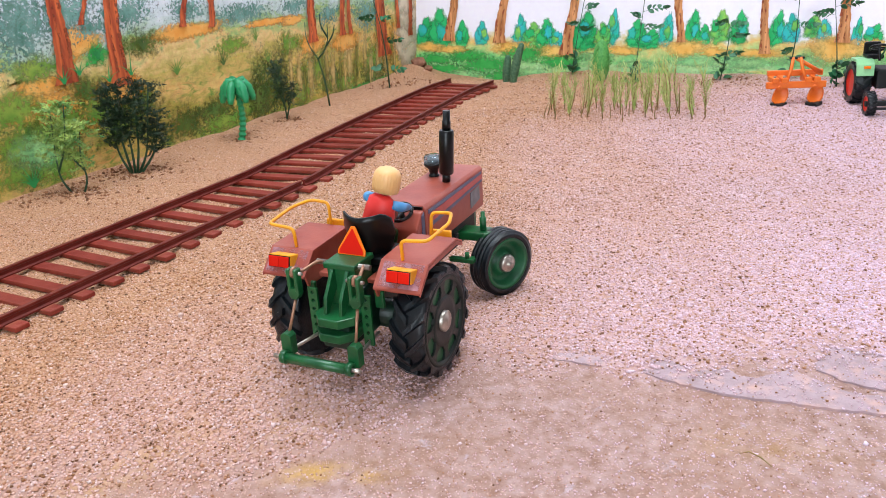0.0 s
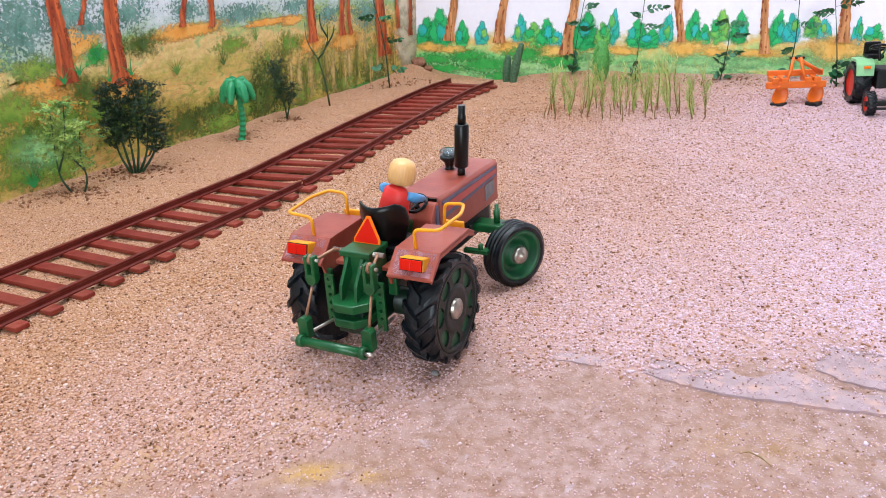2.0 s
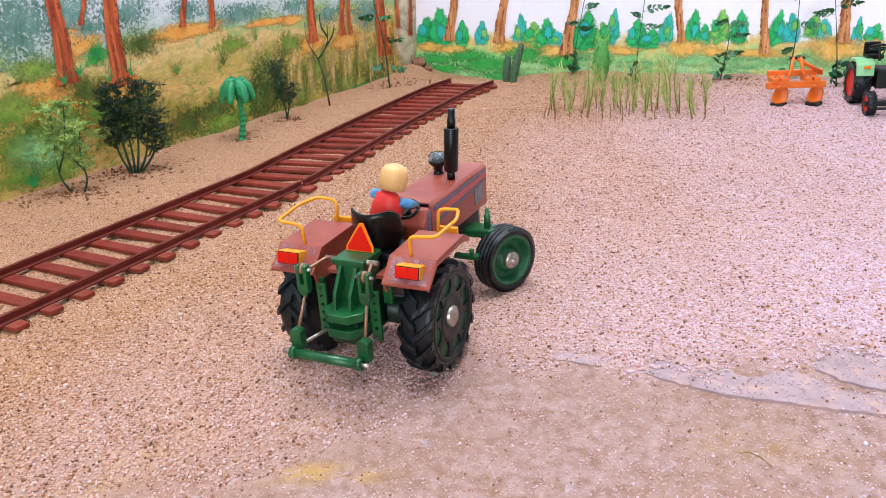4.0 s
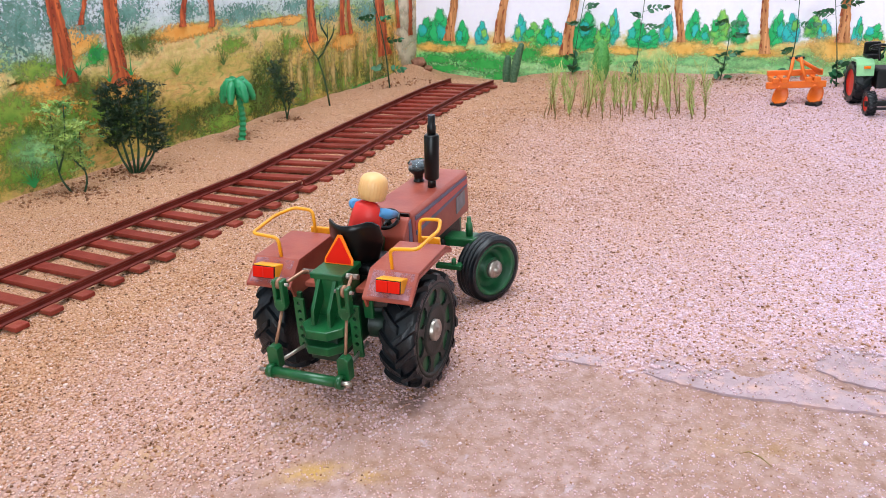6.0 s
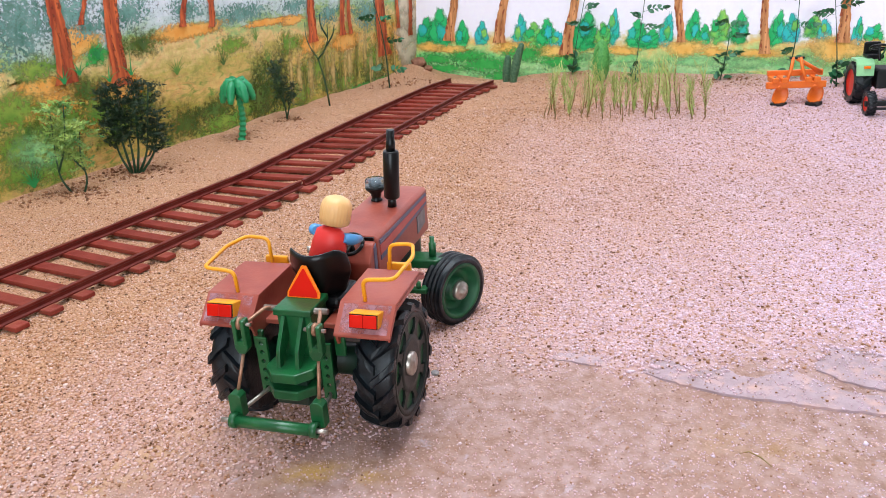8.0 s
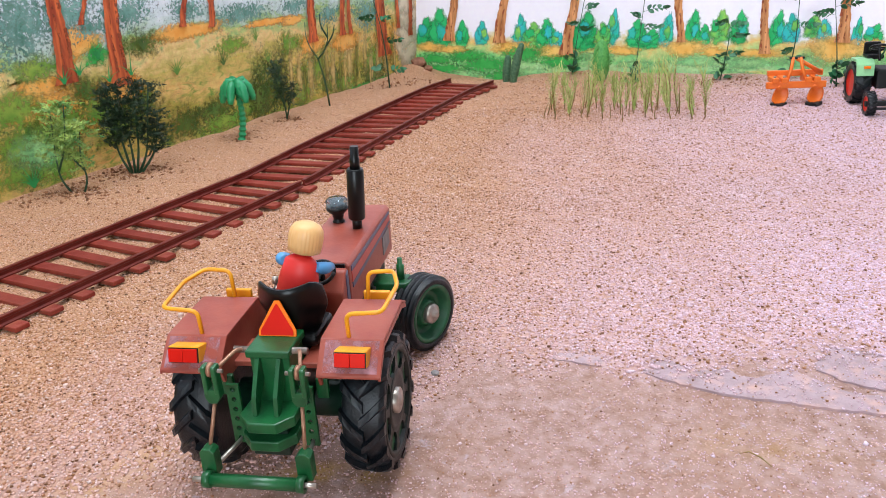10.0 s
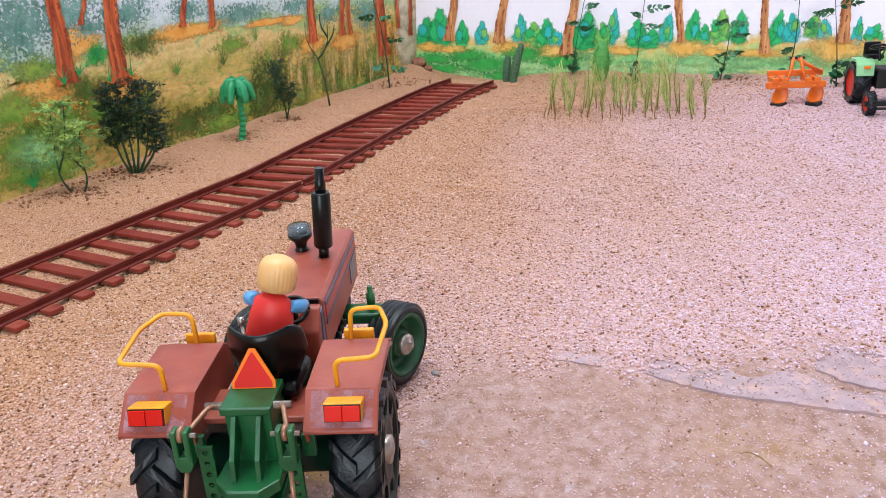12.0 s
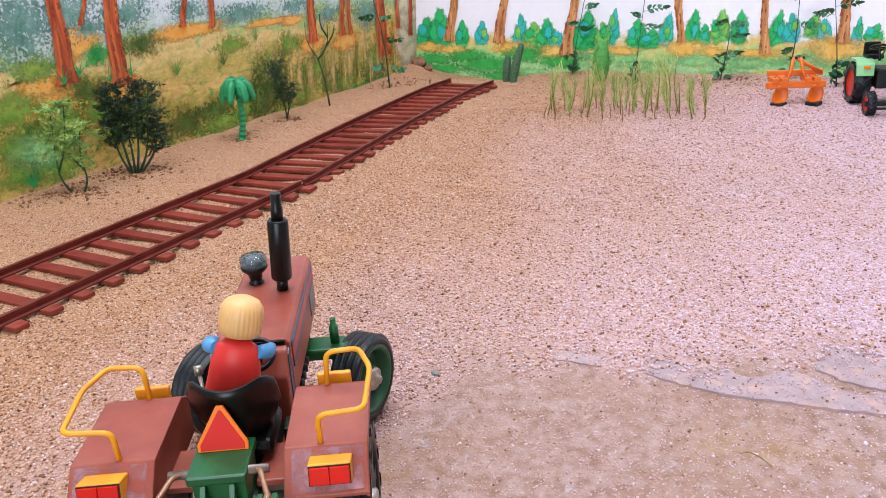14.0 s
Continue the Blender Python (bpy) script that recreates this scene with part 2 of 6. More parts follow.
def sandy(x, y):
    """1 on the tan sand beside the left wall, 0 on the pink stone; the wide fade also paints in warm light turning
    cool.
    """
    sl, sb = wall_distance(x, y)
    return np.clip((1.10 - sl + 0.05 * np.sin(9 * y) + 0.03 * np.sin(31 * x)) / 0.60, 0, 1)


def stained(x, y):
    """Yellowish stains: a band across the worn concrete and two blots near it."""
    s = np.zeros_like(x)
    for cx, cy, rx, ry, turn, k in ((-0.175, 0.452, 0.115, 0.016, 0.70, 0.9), (-0.093, 0.402, 0.020, 0.008, 0.1, 1.2), (-0.052, 0.398, 0.012, 0.007, 0.0, 0.9), (-0.11, 0.46, 0.05, 0.02, 0.4, 0.7), (0.19, 0.40, 0.05, 0.018, -0.3, 0.25)):
        u, v = (x - cx) * math.cos(turn) + (y - cy) * math.sin(turn), (y - cy) * math.cos(turn) - (x - cx) * math.sin(turn)
        s = np.maximum(s, k * np.exp(-(u / rx) ** 2 - (v / ry) ** 2))
    return s


def build_ground():
    xs = np.concatenate([np.arange(-4.5, -0.9, 0.3), np.arange(-0.9, 1.1, 0.009), np.arange(1.1, 4.6, 0.3)])
    ys = np.concatenate([np.arange(-4.2, 0.2, 0.3), np.arange(0.2, 2.1, 0.009), np.arange(2.1, 3.3, 0.3)])
    X, Y = np.meshgrid(xs, ys)
    Z = ground_z(X, Y)
    nx, ny = len(xs), len(ys)
    idx = np.arange(nx * ny).reshape(ny, nx)
    quads = np.stack([idx[:-1, :-1], idx[:-1, 1:], idx[1:, 1:], idx[1:, :-1]], -1).reshape(-1, 4)
    me = bpy.data.meshes.new("ground")
    me.from_pydata(np.stack([X, Y, Z], -1).reshape(-1, 3).tolist(), [], quads.tolist())
    for name, vals in (("bare", bare(X, Y)), ("sand", sandy(X, Y)), ("stain", stained(X, Y))):
        a = me.attributes.new(name, "FLOAT", "POINT")
        a.data.foreach_set("value", np.ascontiguousarray(vals.ravel(), dtype=np.float32))
    me.polygons.foreach_set("use_smooth", np.ones(len(quads), dtype=bool))
    me.materials.append(ground_material())
    return tagged(new("ground", me), "sandy ground of gravel thinning out over concrete", "ground", kind="structure")


CEMENT_TOP = -0.0006
FLAKES = [[(0.035, 0.545), (0.056, 0.540), (0.081, 0.532), (0.106, 0.524), (0.136, 0.510), (0.132, 0.502), (0.111, 0.507), (0.083, 0.520), (0.059, 0.532)],
          [(0.136, 0.500), (0.160, 0.522), (0.174, 0.518), (0.197, 0.509), (0.206, 0.483), (0.218, 0.477), (0.246, 0.486), (0.256, 0.472), (0.271, 0.454), (0.292, 0.444), (0.313, 0.434), (0.301, 0.414), (0.282, 0.425), (0.253, 0.434), (0.222, 0.447), (0.191, 0.459), (0.167, 0.474), (0.148, 0.488)],
          [(0.270, 0.514), (0.293, 0.514), (0.322, 0.499), (0.343, 0.484), (0.318, 0.444), (0.295, 0.454), (0.276, 0.467), (0.265, 0.485)]]


def on_cement(x, y):
    """Which places lie on the cement skin."""
    inside = np.zeros(x.shape, bool)
    for pts in FLAKES:
        hit = np.zeros(x.shape, bool)
        for (x0, y0), (x1, y1) in zip(pts, pts[1:] + pts[:1]):
            if y0 != y1:
                hit ^= ((y0 > y) != (y1 > y)) & (x < (x1 - x0) * (y - y0) / (y1 - y0) + x0)
        inside |= hit
    return inside


def pebble_material():
    m = bpy.data.materials.new("crushed_stone")
    m.use_nodes = True
    t = m.node_tree
    b = t.nodes["Principled BSDF"]
    rnd = t.nodes.new("ShaderNodeNewGeometry").outputs["Random Per Island"]
    pink = ramp_node(t, rnd, [(0.0, lin(112, 70, 40)), (0.09, lin(176, 124, 84)), (0.19, lin(206, 166, 152)), (0.34, lin(216, 182, 194)), (0.75, lin(224, 194, 210)), (0.95, lin(230, 206, 224)), (1.0, lin(234, 214, 230))])
    tan = ramp_node(t, rnd, [(0.0, lin(92, 54, 30)), (0.12, lin(156, 100, 58)), (0.28, lin(192, 138, 98)), (0.62, lin(206, 158, 130)), (0.92, lin(216, 178, 160)), (1.0, lin(226, 198, 186))])
    # chips follow the same spread: sand colour plus the painted light tint
    sa = t.nodes.new("ShaderNodeAttribute")
    sa.attribute_name = "sand"
    t.links.new(mix(t, sa.outputs["Fac"], pink, tan), b.inputs["Base Color"])
    b.inputs["Roughness"].default_value = 0.7
    return m


def build_pebbles():
    """Loose crushed stone: small angular chips over the whole field, sparse on the bare concrete."""
    rng = np.random.default_rng(4)
    pts, rad = [], []
    for n, y0, y1, r in ((150000, 0.25, 0.95, 0.00104), (115000, 0.85, 1.45, 0.00116), (48000, 1.40, 2.00, 0.0013)):
        y = rng.uniform(y0, y1, n)
        x = rng.uniform(-0.62 - 0.05 * y, 0.14 + 0.46 * y + 0.04, n)
        x = np.where(x < -0.10 - 0.58 * y, rng.uniform(-0.1 - 0.58 * y, 0.1 + 0.58 * y, n), x)
        keep = rng.uniform(0, 1, n) > bare(x, y) * 0.60
        sl, sb = wall_distance(x, y)
        keep &= (sl > 0.004) & (sb > 0.004)
        keep &= rng.uniform(0, 1, n) > 0.30 * np.clip((0.40 - sl) / 0.2, 0, 1)
        x, y = x[keep], y[keep]
        s = r * np.exp(rng.normal(0, 0.28, len(x)))
        s = np.where(bare(x, y) > 0.8, s * rng.choice((0.38, 0.5, 0.72), len(x)), s)
        s = s * (1 - 0.30 * np.clip((0.45 - wall_distance(x, y)[0]) / 0.2, 0, 1))
        z = ground_z(x, y)
        on = on_cement(x, y)
        some = ~on | (rng.uniform(0, 1, len(x)) < 0.80)
        x, y, s, z = x[some], y[some], s[some], np.where(on, np.maximum(z, CEMENT_TOP), z)[some]
        pts.append(np.stack([x, y, z + s * 0.25], -1))
        rad.append(s)
    pts, rad = np.concatenate(pts), np.concatenate(rad)
    n = len(pts)
    base = np.array([(1, 0, 0), (-1, 0, 0), (0, 1, 0), (0, -1, 0), (0, 0, 1), (0, 0, -1)], float)
    tri = np.array([(0, 2, 4), (2, 1, 4), (1, 3, 4), (3, 0, 4), (2, 0, 5), (1, 2, 5), (3, 1, 5), (0, 3, 5)])
    v = base[None] * (rad[:, None, None] * rng.uniform(0.65, 1.3, (n, 6, 1)))
    q = rng.normal(size=(n, 4))
    q /= np.linalg.norm(q, axis=1, keepdims=True)
    w, u = q[:, None, :1], q[:, None, 1:]
    c = np.cross(np.broadcast_to(u, v.shape), v)
    v = v + 2 * (w * c + np.cross(np.broadcast_to(u, v.shape), c))
    v[:, :, 2] *= 0.72
    v = (v + pts[:, None]).reshape(-1, 3)
    f = (tri[None] + 6 * np.arange(n)[:, None, None]).reshape(-1)
    me = bpy.data.meshes.new("crushed_stone")
    me.vertices.add(len(v))
    me.vertices.foreach_set("co", np.ascontiguousarray(v.ravel(), dtype=np.float32))
    me.loops.add(len(f))
    me.loops.foreach_set("vertex_index", f.astype(np.int32))
    me.polygons.add(len(f) // 3)
    me.polygons.foreach_set("loop_start", np.arange(0, len(f), 3, dtype=np.int32))
    me.update(calc_edges=True)
    me.validate()
    a = me.attributes.new("sand", "FLOAT", "POINT")
    a.data.foreach_set("value", np.repeat(sandy(pts[:, 0], pts[:, 1]), 6).astype(np.float32))
    me.materials.append(pebble_material())
    return tagged(new("gravel", me), "loose pinkish crushed stone gravel", "gravel", kind="stuff")


def build_screed():
    """A broken, thin grey cement skin at the edge of the gravel, in three flakes."""
    mat = material("cement_skin", lin(166, 142, 144), lin(182, 158, 164), 60, 0.9, 0.6, 500, spec=0.2, dirt=lin(206, 166, 154), dirt_scale=70)
    rng = random.Random(5)
    for k, pts in enumerate(FLAKES):
        out = []
        for (x0, y0), (x1, y1) in zip(pts, pts[1:] + pts[:1]):
            for i in range(6):
                u = i / 6
                out.append((x0 + (x1 - x0) * u + rng.uniform(-0.0012, 0.0012), y0 + (y1 - y0) * u + rng.uniform(-0.0012, 0.0012)))
        bm = bmesh.new()
        prism(bm, out, 2, -0.006, CEMENT_TOP - 0.0004 * k, 0.0)
        tagged(finish("cement_flake", bm, mat), "thin broken grey cement skin strewn with gravel", "cement patch", "cement skin", kind="structure")


# ---- painted walls ----
def wall_point(d, inward, s, z, proud=0.0):
    return CORNER + d * s + G * z + inward * proud


def build_wall(name, d, inward, length, mat, label, lo=-0.05, hi=2.05):
    bm = bmesh.new()
    uv = bm.loops.layers.uv.new("wall")
    a = [bm.verts.new(wall_point(d, inward, s, z, pr)) for pr in (0.0, -0.12) for s, z in ((-0.12 if pr else 0.0, lo), (length, lo), (length, hi), (-0.12 if pr else 0.0, hi))]
    sz = [(0.0, lo), (length, lo), (length, hi), (0.0, hi)] * 2
    for q in ((0, 1, 2, 3), (7, 6, 5, 4), (0, 4, 5, 1), (1, 5, 6, 2), (2, 6, 7, 3), (3, 7, 4, 0)):
        f = bm.faces.new([a[i] for i in q])
        for l, i in zip(f.loops, q):
            l[uv].uv = sz[i]
    bmesh.ops.recalc_face_normals(bm, faces=bm.faces[:])
    return tagged(finish(name, bm, mat), label, "wall", kind="structure")


def mural_material(name, stops, top, patches, grain):
    """A wall painting: bands by height with ragged brushed borders, and loose patches of other paint."""
    m = bpy.data.materials.new(name)
    m.use_nodes = True
    t = m.node_tree
    b = t.nodes["Principled BSDF"]
    co = t.nodes.new("ShaderNodeTexCoord").outputs["UV"]
    sep = t.nodes.new("ShaderNodeSeparateXYZ")
    t.links.new(co, sep.inputs[0])
    n1 = noise_node(t, co, 14, 6, 0.6, 0.6)
    mp = t.nodes.new("ShaderNodeMapping")
    mp.inputs["Scale"].default_value = (1.0, 2.6, 1.0)
    mp.inputs["Rotation"].default_value = (0, 0, 0.35)
    t.links.new(co, mp.inputs[0])
    n2 = noise_node(t, mp.outputs[0], 26, 7, 0.65, 0.8)
    ma = t.nodes.new("ShaderNodeMath")
    ma.operation = "MULTIPLY_ADD"
    t.links.new(n1, ma.inputs[0])
    ma.inputs[1].default_value = 0.10
    t.links.new(sep.outputs[1], ma.inputs[2])
    m2 = t.nodes.new("ShaderNodeMath")
    m2.operation = "MULTIPLY_ADD"
    t.links.new(n2, m2.inputs[0])
    m2.inputs[1].default_value = grain
    t.links.new(ma.outputs[0], m2.inputs[2])
    mr = t.nodes.new("ShaderNodeMapRange")
    mr.inputs["From Min"].default_value, mr.inputs["From Max"].default_value = 0.05 + grain / 2, top + 0.05 + grain / 2
    t.links.new(m2.outputs[0], mr.inputs[0])
    col = ramp_node(t, mr.outputs[0], stops)
    for scale, lo, hi, c, zmax in patches:
        mask = step_node(t, noise_node(t, mp.outputs[0], scale, 7, 0.65, 1.0), lo, hi)
        lim = t.nodes.new("ShaderNodeMapRange")
        lim.inputs["From Min"].default_value, lim.inputs["From Max"].default_value = zmax, zmax - 0.04
        t.links.new(ma.outputs[0], lim.inputs[0])
        mm = t.nodes.new("ShaderNodeMath")
        mm.operation = "MULTIPLY"
        t.links.new(mask, mm.inputs[0])
        t.links.new(lim.outputs[0], mm.inputs[1])
        col = mix(t, mm.outputs[0], col, c)
    col = mix(t, 0.22, col, ramp_node(t, noise_node(t, co, 75, 8, 0.75), [(0.36, (0.08, 0.08, 0.08, 1)), (0.62, (1, 1, 1, 1))]), "OVERLAY")
    t.links.new(col, b.inputs["Base Color"])
    b.inputs["Roughness"].default_value = 0.75
    bp = t.nodes.new("ShaderNodeBump")
    bp.inputs["Strength"].default_value, bp.inputs["Distance"].default_value = 0.25, 0.001
    t.links.new(n2, bp.inputs["Height"])
    t.links.new(bp.outputs[0], b.inputs["Normal"])
    return m


M_LEFT = mural_material("meadow_mural", [(0.0, lin(120, 142, 48)), (0.10, lin(212, 170, 92)), (0.24, lin(166, 152, 66)), (0.36, lin(226, 184, 112)), (0.5, lin(190, 170, 88)), (0.60, lin(230, 194, 132)), (0.68, lin(150, 182, 110)), (0.76, lin(186, 206, 196)), (0.86, lin(212, 222, 228)), (1.0, lin(222, 228, 238))], 0.26,
                        [(6, 0.48, 0.66, lin(118, 134, 48), 0.20), (9, 0.50, 0.68, lin(218, 180, 116), 0.20), (15, 0.54, 0.68, lin(80, 116, 36), 0.18), (26, 0.58, 0.70, lin(58, 84, 30), 0.16), (8, 0.62, 0.74, lin(216, 158, 112), 0.13), (34, 0.54, 0.66, lin(120, 148, 60), 0.20), (20, 0.58, 0.70, lin(216, 160, 90), 0.2)], 0.09)
M_BACK = mural_material("sky_mural", [(0.0, lin(150, 200, 140)), (0.10, lin(176, 214, 150)), (0.20, lin(120, 196, 120)), (0.30, lin(190, 206, 130)), (0.38, lin(232, 190, 110)), (0.46, lin(226, 212, 170)), (0.52, lin(244, 240, 250)), (0.75, lin(248, 243, 254)), (1.0, lin(248, 243, 254))], 0.17,
                        [(12, 0.55, 0.66, lin(92, 186, 96), 0.11), (9, 0.60, 0.70, lin(238, 196, 116), 0.12)], 0.03)

PAINTS = [material("paint_green", lin(24, 170, 92), lin(44, 190, 112), 60, 0.7, 0.2, 400),
          material("paint_teal", lin(52, 190, 198), lin(34, 180, 140), 50, 0.7, 0.2, 400),
          material("paint_lime", lin(150, 204, 84), lin(66, 180, 100), 50, 0.7, 0.2, 400),
          material("paint_orange", lin(232, 156, 62), lin(240, 184, 100), 50, 0.75, 0.2, 400),
          material("paint_grass", lin(36, 158, 66), lin(70, 180, 84), 50, 0.75, 0.2, 400),
          material("paint_pale_green", lin(128, 196, 128), lin(160, 210, 140), 50, 0.75, 0.2, 400),
          material("paint_olive", lin(66, 96, 32), lin(104, 120, 46), 50, 0.75, 0.2, 400),
          material("paint_leaf", lin(96, 144, 46), lin(144, 166, 66), 50, 0.75, 0.2, 400),
          material("paint_far_trees", lin(74, 128, 112), lin(132, 176, 166), 60, 0.75, 0.2, 400),
          material("paint_plaster", lin(224, 210, 188), lin(212, 196, 172), 14, 0.8, 0.2, 400),
          material("paint_ochre", lin(236, 176, 78), lin(244, 200, 112), 40, 0.75, 0.2, 400)]


def thin_paint(m, scale, lo, hi):
    """Sponged-on paint: broken up by gaps through which the wall shows."""
    t = m.node_tree
    co = t.nodes.new("ShaderNodeTexCoord").outputs["Object"]
    t.links.new(step_node(t, noise_node(t, co, scale, 6, 0.7), lo, hi), t.nodes["Principled BSDF"].inputs["Alpha"])


M_TANWASH = material("paint_tan_wash", lin(206, 174, 104), lin(224, 196, 132), 40, 0.75, 0.2, 400)
M_OLIVEWASH = material("paint_olive_wash", lin(118, 122, 48), lin(150, 140, 66), 40, 0.75, 0.2, 400)
M_TRUNK = material("paint_trunk", lin(150, 56, 28), lin(222, 112, 56), 130, 0.75, 0.2, 400, stretch=0.12)
M_TRUNK_PALE = material("paint_trunk_pale", lin(160, 96, 50), lin(226, 160, 104), 130, 0.75, 0.2, 400, stretch=0.12)
M_STREAK = material("paint_streak", lin(132, 56, 28), lin(156, 76, 42), 40, 0.75)

thin_paint(M_STREAK, 70, 0.47, 0.56)


def sponged(m, scale, amount, lo, hi):
    """Sponged-on paint: full in the middle of a patch, broken up and faint towards its rim."""
    t = m.node_tree
    co = t.nodes.new("ShaderNodeTexCoord").outputs["Object"]
    at = t.nodes.new("ShaderNodeAttribute")
    at.attribute_name = "fullness"
    ma = t.nodes.new("ShaderNodeMath")
    ma.operation = "MULTIPLY_ADD"
    t.links.new(noise_node(t, co, scale, 7, 0.72, 0.3), ma.inputs[0])
    ma.inputs[1].default_value = amount
    t.links.new(at.outputs["Fac"], ma.inputs[2])
    top = t.nodes.new("ShaderNodeMapRange")
    top.inputs["From Min"].default_value, top.inputs["From Max"].default_value = 0.5 * amount + lo, 0.5 * amount + hi
    t.links.new(ma.outputs[0], top.inputs["Value"])
    t.links.new(top.outputs[0], t.nodes["Principled BSDF"].inputs["Alpha"])


for _m, _s, _a, _lo, _hi in ((0, 130, 1.0, 0.02, 0.46), (1, 130, 1.0, 0.02, 0.46), (2, 130, 1.0, 0.02, 0.50), (3, 120, 1.4, 0.04, 0.52), (4, 150, 2.2, 0.10, 0.70), (5, 130, 2.0, 0.10, 0.90), (6, 150, 2.4, 0.12, 0.90), (7, 150, 2.4, 0.12, 0.85), (8, 190, 3.6, 0.40, 0.80), (9, 40, 0.9, 0.05, 0.60), (10, 80, 1.2, 0.06, 0.70)):
    sponged(PAINTS[_m], _s, _a, _lo, _hi)
for _m in (M_TANWASH, M_OLIVEWASH):
    sponged(_m, 90, 1.8, 0.10, 1.15)


def soft_patch(wall_ob, wall, name, s, z, w, h, mat, proud, rng):
    """One ragged coat of paint on the wall, thinning out from its middle to its rim."""
    d, inward = wall
    me = bpy.data.meshes.new(name)
    n, rings = 28, (0.0, 0.35, 0.6, 0.8, 1.0)
    wob = [rng.uniform(0.82, 1.18) for k in range(n)]
    lobes, turn = rng.choice((3, 5, 7)), rng.uniform(0, 6.28)
    wob = [(wob[k - 1] + wob[k] + wob[(k + 1) % n]) / 3 * (1 + 0.10 * math.sin(lobes * 2 * math.pi * k / n + turn)) for k in range(n)]
    vs, full, fs = [wall_point(d, inward, s, z, proud)], [1.0], []
    for q in rings[1:]:
        for k in range(n):
            a = 2 * math.pi * k / n
            vs.append(wall_point(d, inward, s + 0.62 * w * q * wob[k] * math.cos(a), max(z + 0.62 * h * q * wob[k] * math.sin(a), -0.03), proud))
            full.append(1 - q)
    for k in range(n):
        j = (k + 1) % n
        fs.append((0, 1 + k, 1 + j))
        for r in range(len(rings) - 2):
            fs.append((1 + r * n + k, 1 + (r + 1) * n + k, 1 + (r + 1) * n + j, 1 + r * n + j))
    me.from_pydata(vs, [], fs)
    at = me.attributes.new("fullness", "FLOAT", "POINT")
    at.data.foreach_set("value", np.array(full, dtype=np.float32))
    me.materials.append(mat)
    ob = new(name, me)
    ob.parent = wall_ob
    return ob


PAINT_LAYER = itertools.count()


def painted_patch(wall_ob, wall, name, s, z, w, h, k, rng):
    """One sponged patch; a bush is a few wet blots of two paints heaped towards a narrower top."""
    blots = [(0, 0, 1.25, 1.25, k)] if k > 2 else [(0.0, -0.22, 1.05, 0.62, k), (-0.22, -0.08, 0.55, 0.62, k), (0.24, -0.04, 0.50, 0.58, k), (0.04, 0.16, 0.62, 0.60, k), (rng.uniform(-0.12, 0.12), 0.36, 0.36, 0.42, k), (rng.uniform(-0.25, 0.25), rng.uniform(-0.1, 0.2), 0.42, 0.42, (k + 1) % 3)]
    for dx, dz, fw, fh, paint in blots:
        soft_patch(wall_ob, wall, name, s + dx * w, z + dz * h, w * fw, h * fh, PAINTS[paint], 0.0001 + 0.000004 * next(PAINT_LAYER), rng)


def painted_trunk(wall_ob, wall, s0, z0, s1, z1, w0, w1, mat, rng):
    d, inward = wall
    def strip(name, f0, f1, m, proud, wob):
        bm = bmesh.new()
        prev = None
        n = 18
        for i in range(n + 1):
            u = i / n
            flare = 0.80 + 0.28 * max(0, 1 - u * 6)
            c = s0 + (s1 - s0) * u + 0.002 * math.sin(u * 5 + s0 * 40)
            w = (w0 + (w1 - w0) * u) * (flare if f0 == -0.5 else 1)
            z = z0 + (z1 - z0) * u
            pair = [bm.verts.new(wall_point(d, inward, c + w * f + rng.uniform(-wob, wob), z, proud)) for f in (f0, f1)]
            if prev:
                bm.faces.new((prev[0], prev[1], pair[1], pair[0]))
            prev = pair
        return part(name, bm, m, wall_ob)
    strip("painted_trunk", -0.5, 0.5, mat, 0.0030, 0.0012)
    strip("painted_bark", -0.42, -0.22, M_STREAK, 0.0034, 0.0014)
    strip("painted_bark", 0.05, 0.14, M_STREAK, 0.0034, 0.0014)


M_BLADES = {4: material("paint_blades", lin(28, 132, 66), lin(52, 158, 82), 50, 0.75), 6: material("paint_blades_dark", lin(54, 84, 34), lin(84, 108, 44), 50, 0.75), 7: material("paint_blades_pale", lin(96, 134, 52), lin(130, 156, 70), 50, 0.75)}


def painted_tuft(wall_ob, wall, s, z, h, n, k, rng):
    d, inward = wall
    bm = bmesh.new()
    for i in range(n):
        a = (i / max(1, n - 1) - 0.5) * 1.9 + rng.uniform(-0.1, 0.1)
        l = h * rng.uniform(0.7, 1.1)
        prev = None
        for j in range(6):
            u = j / 5
            x, y = l * u * math.sin(a * (0.5 + 0.7 * u)), l * u * math.cos(a * (0.5 + 0.7 * u))
            w = 0.0016 * (1 - u) + 0.0002
            pair = [bm.verts.new(wall_point(d, inward, s + x - w, z + y, 0.0036 + 0.00002 * i)), bm.verts.new(wall_point(d, inward, s + x + w, z + y, 0.0036 + 0.00002 * i))]
            if prev:
                bm.faces.new((prev[0], prev[1], pair[1], pair[0]))
            prev = pair
    part("painted_grass", bm, M_BLADES[k], wall_ob)


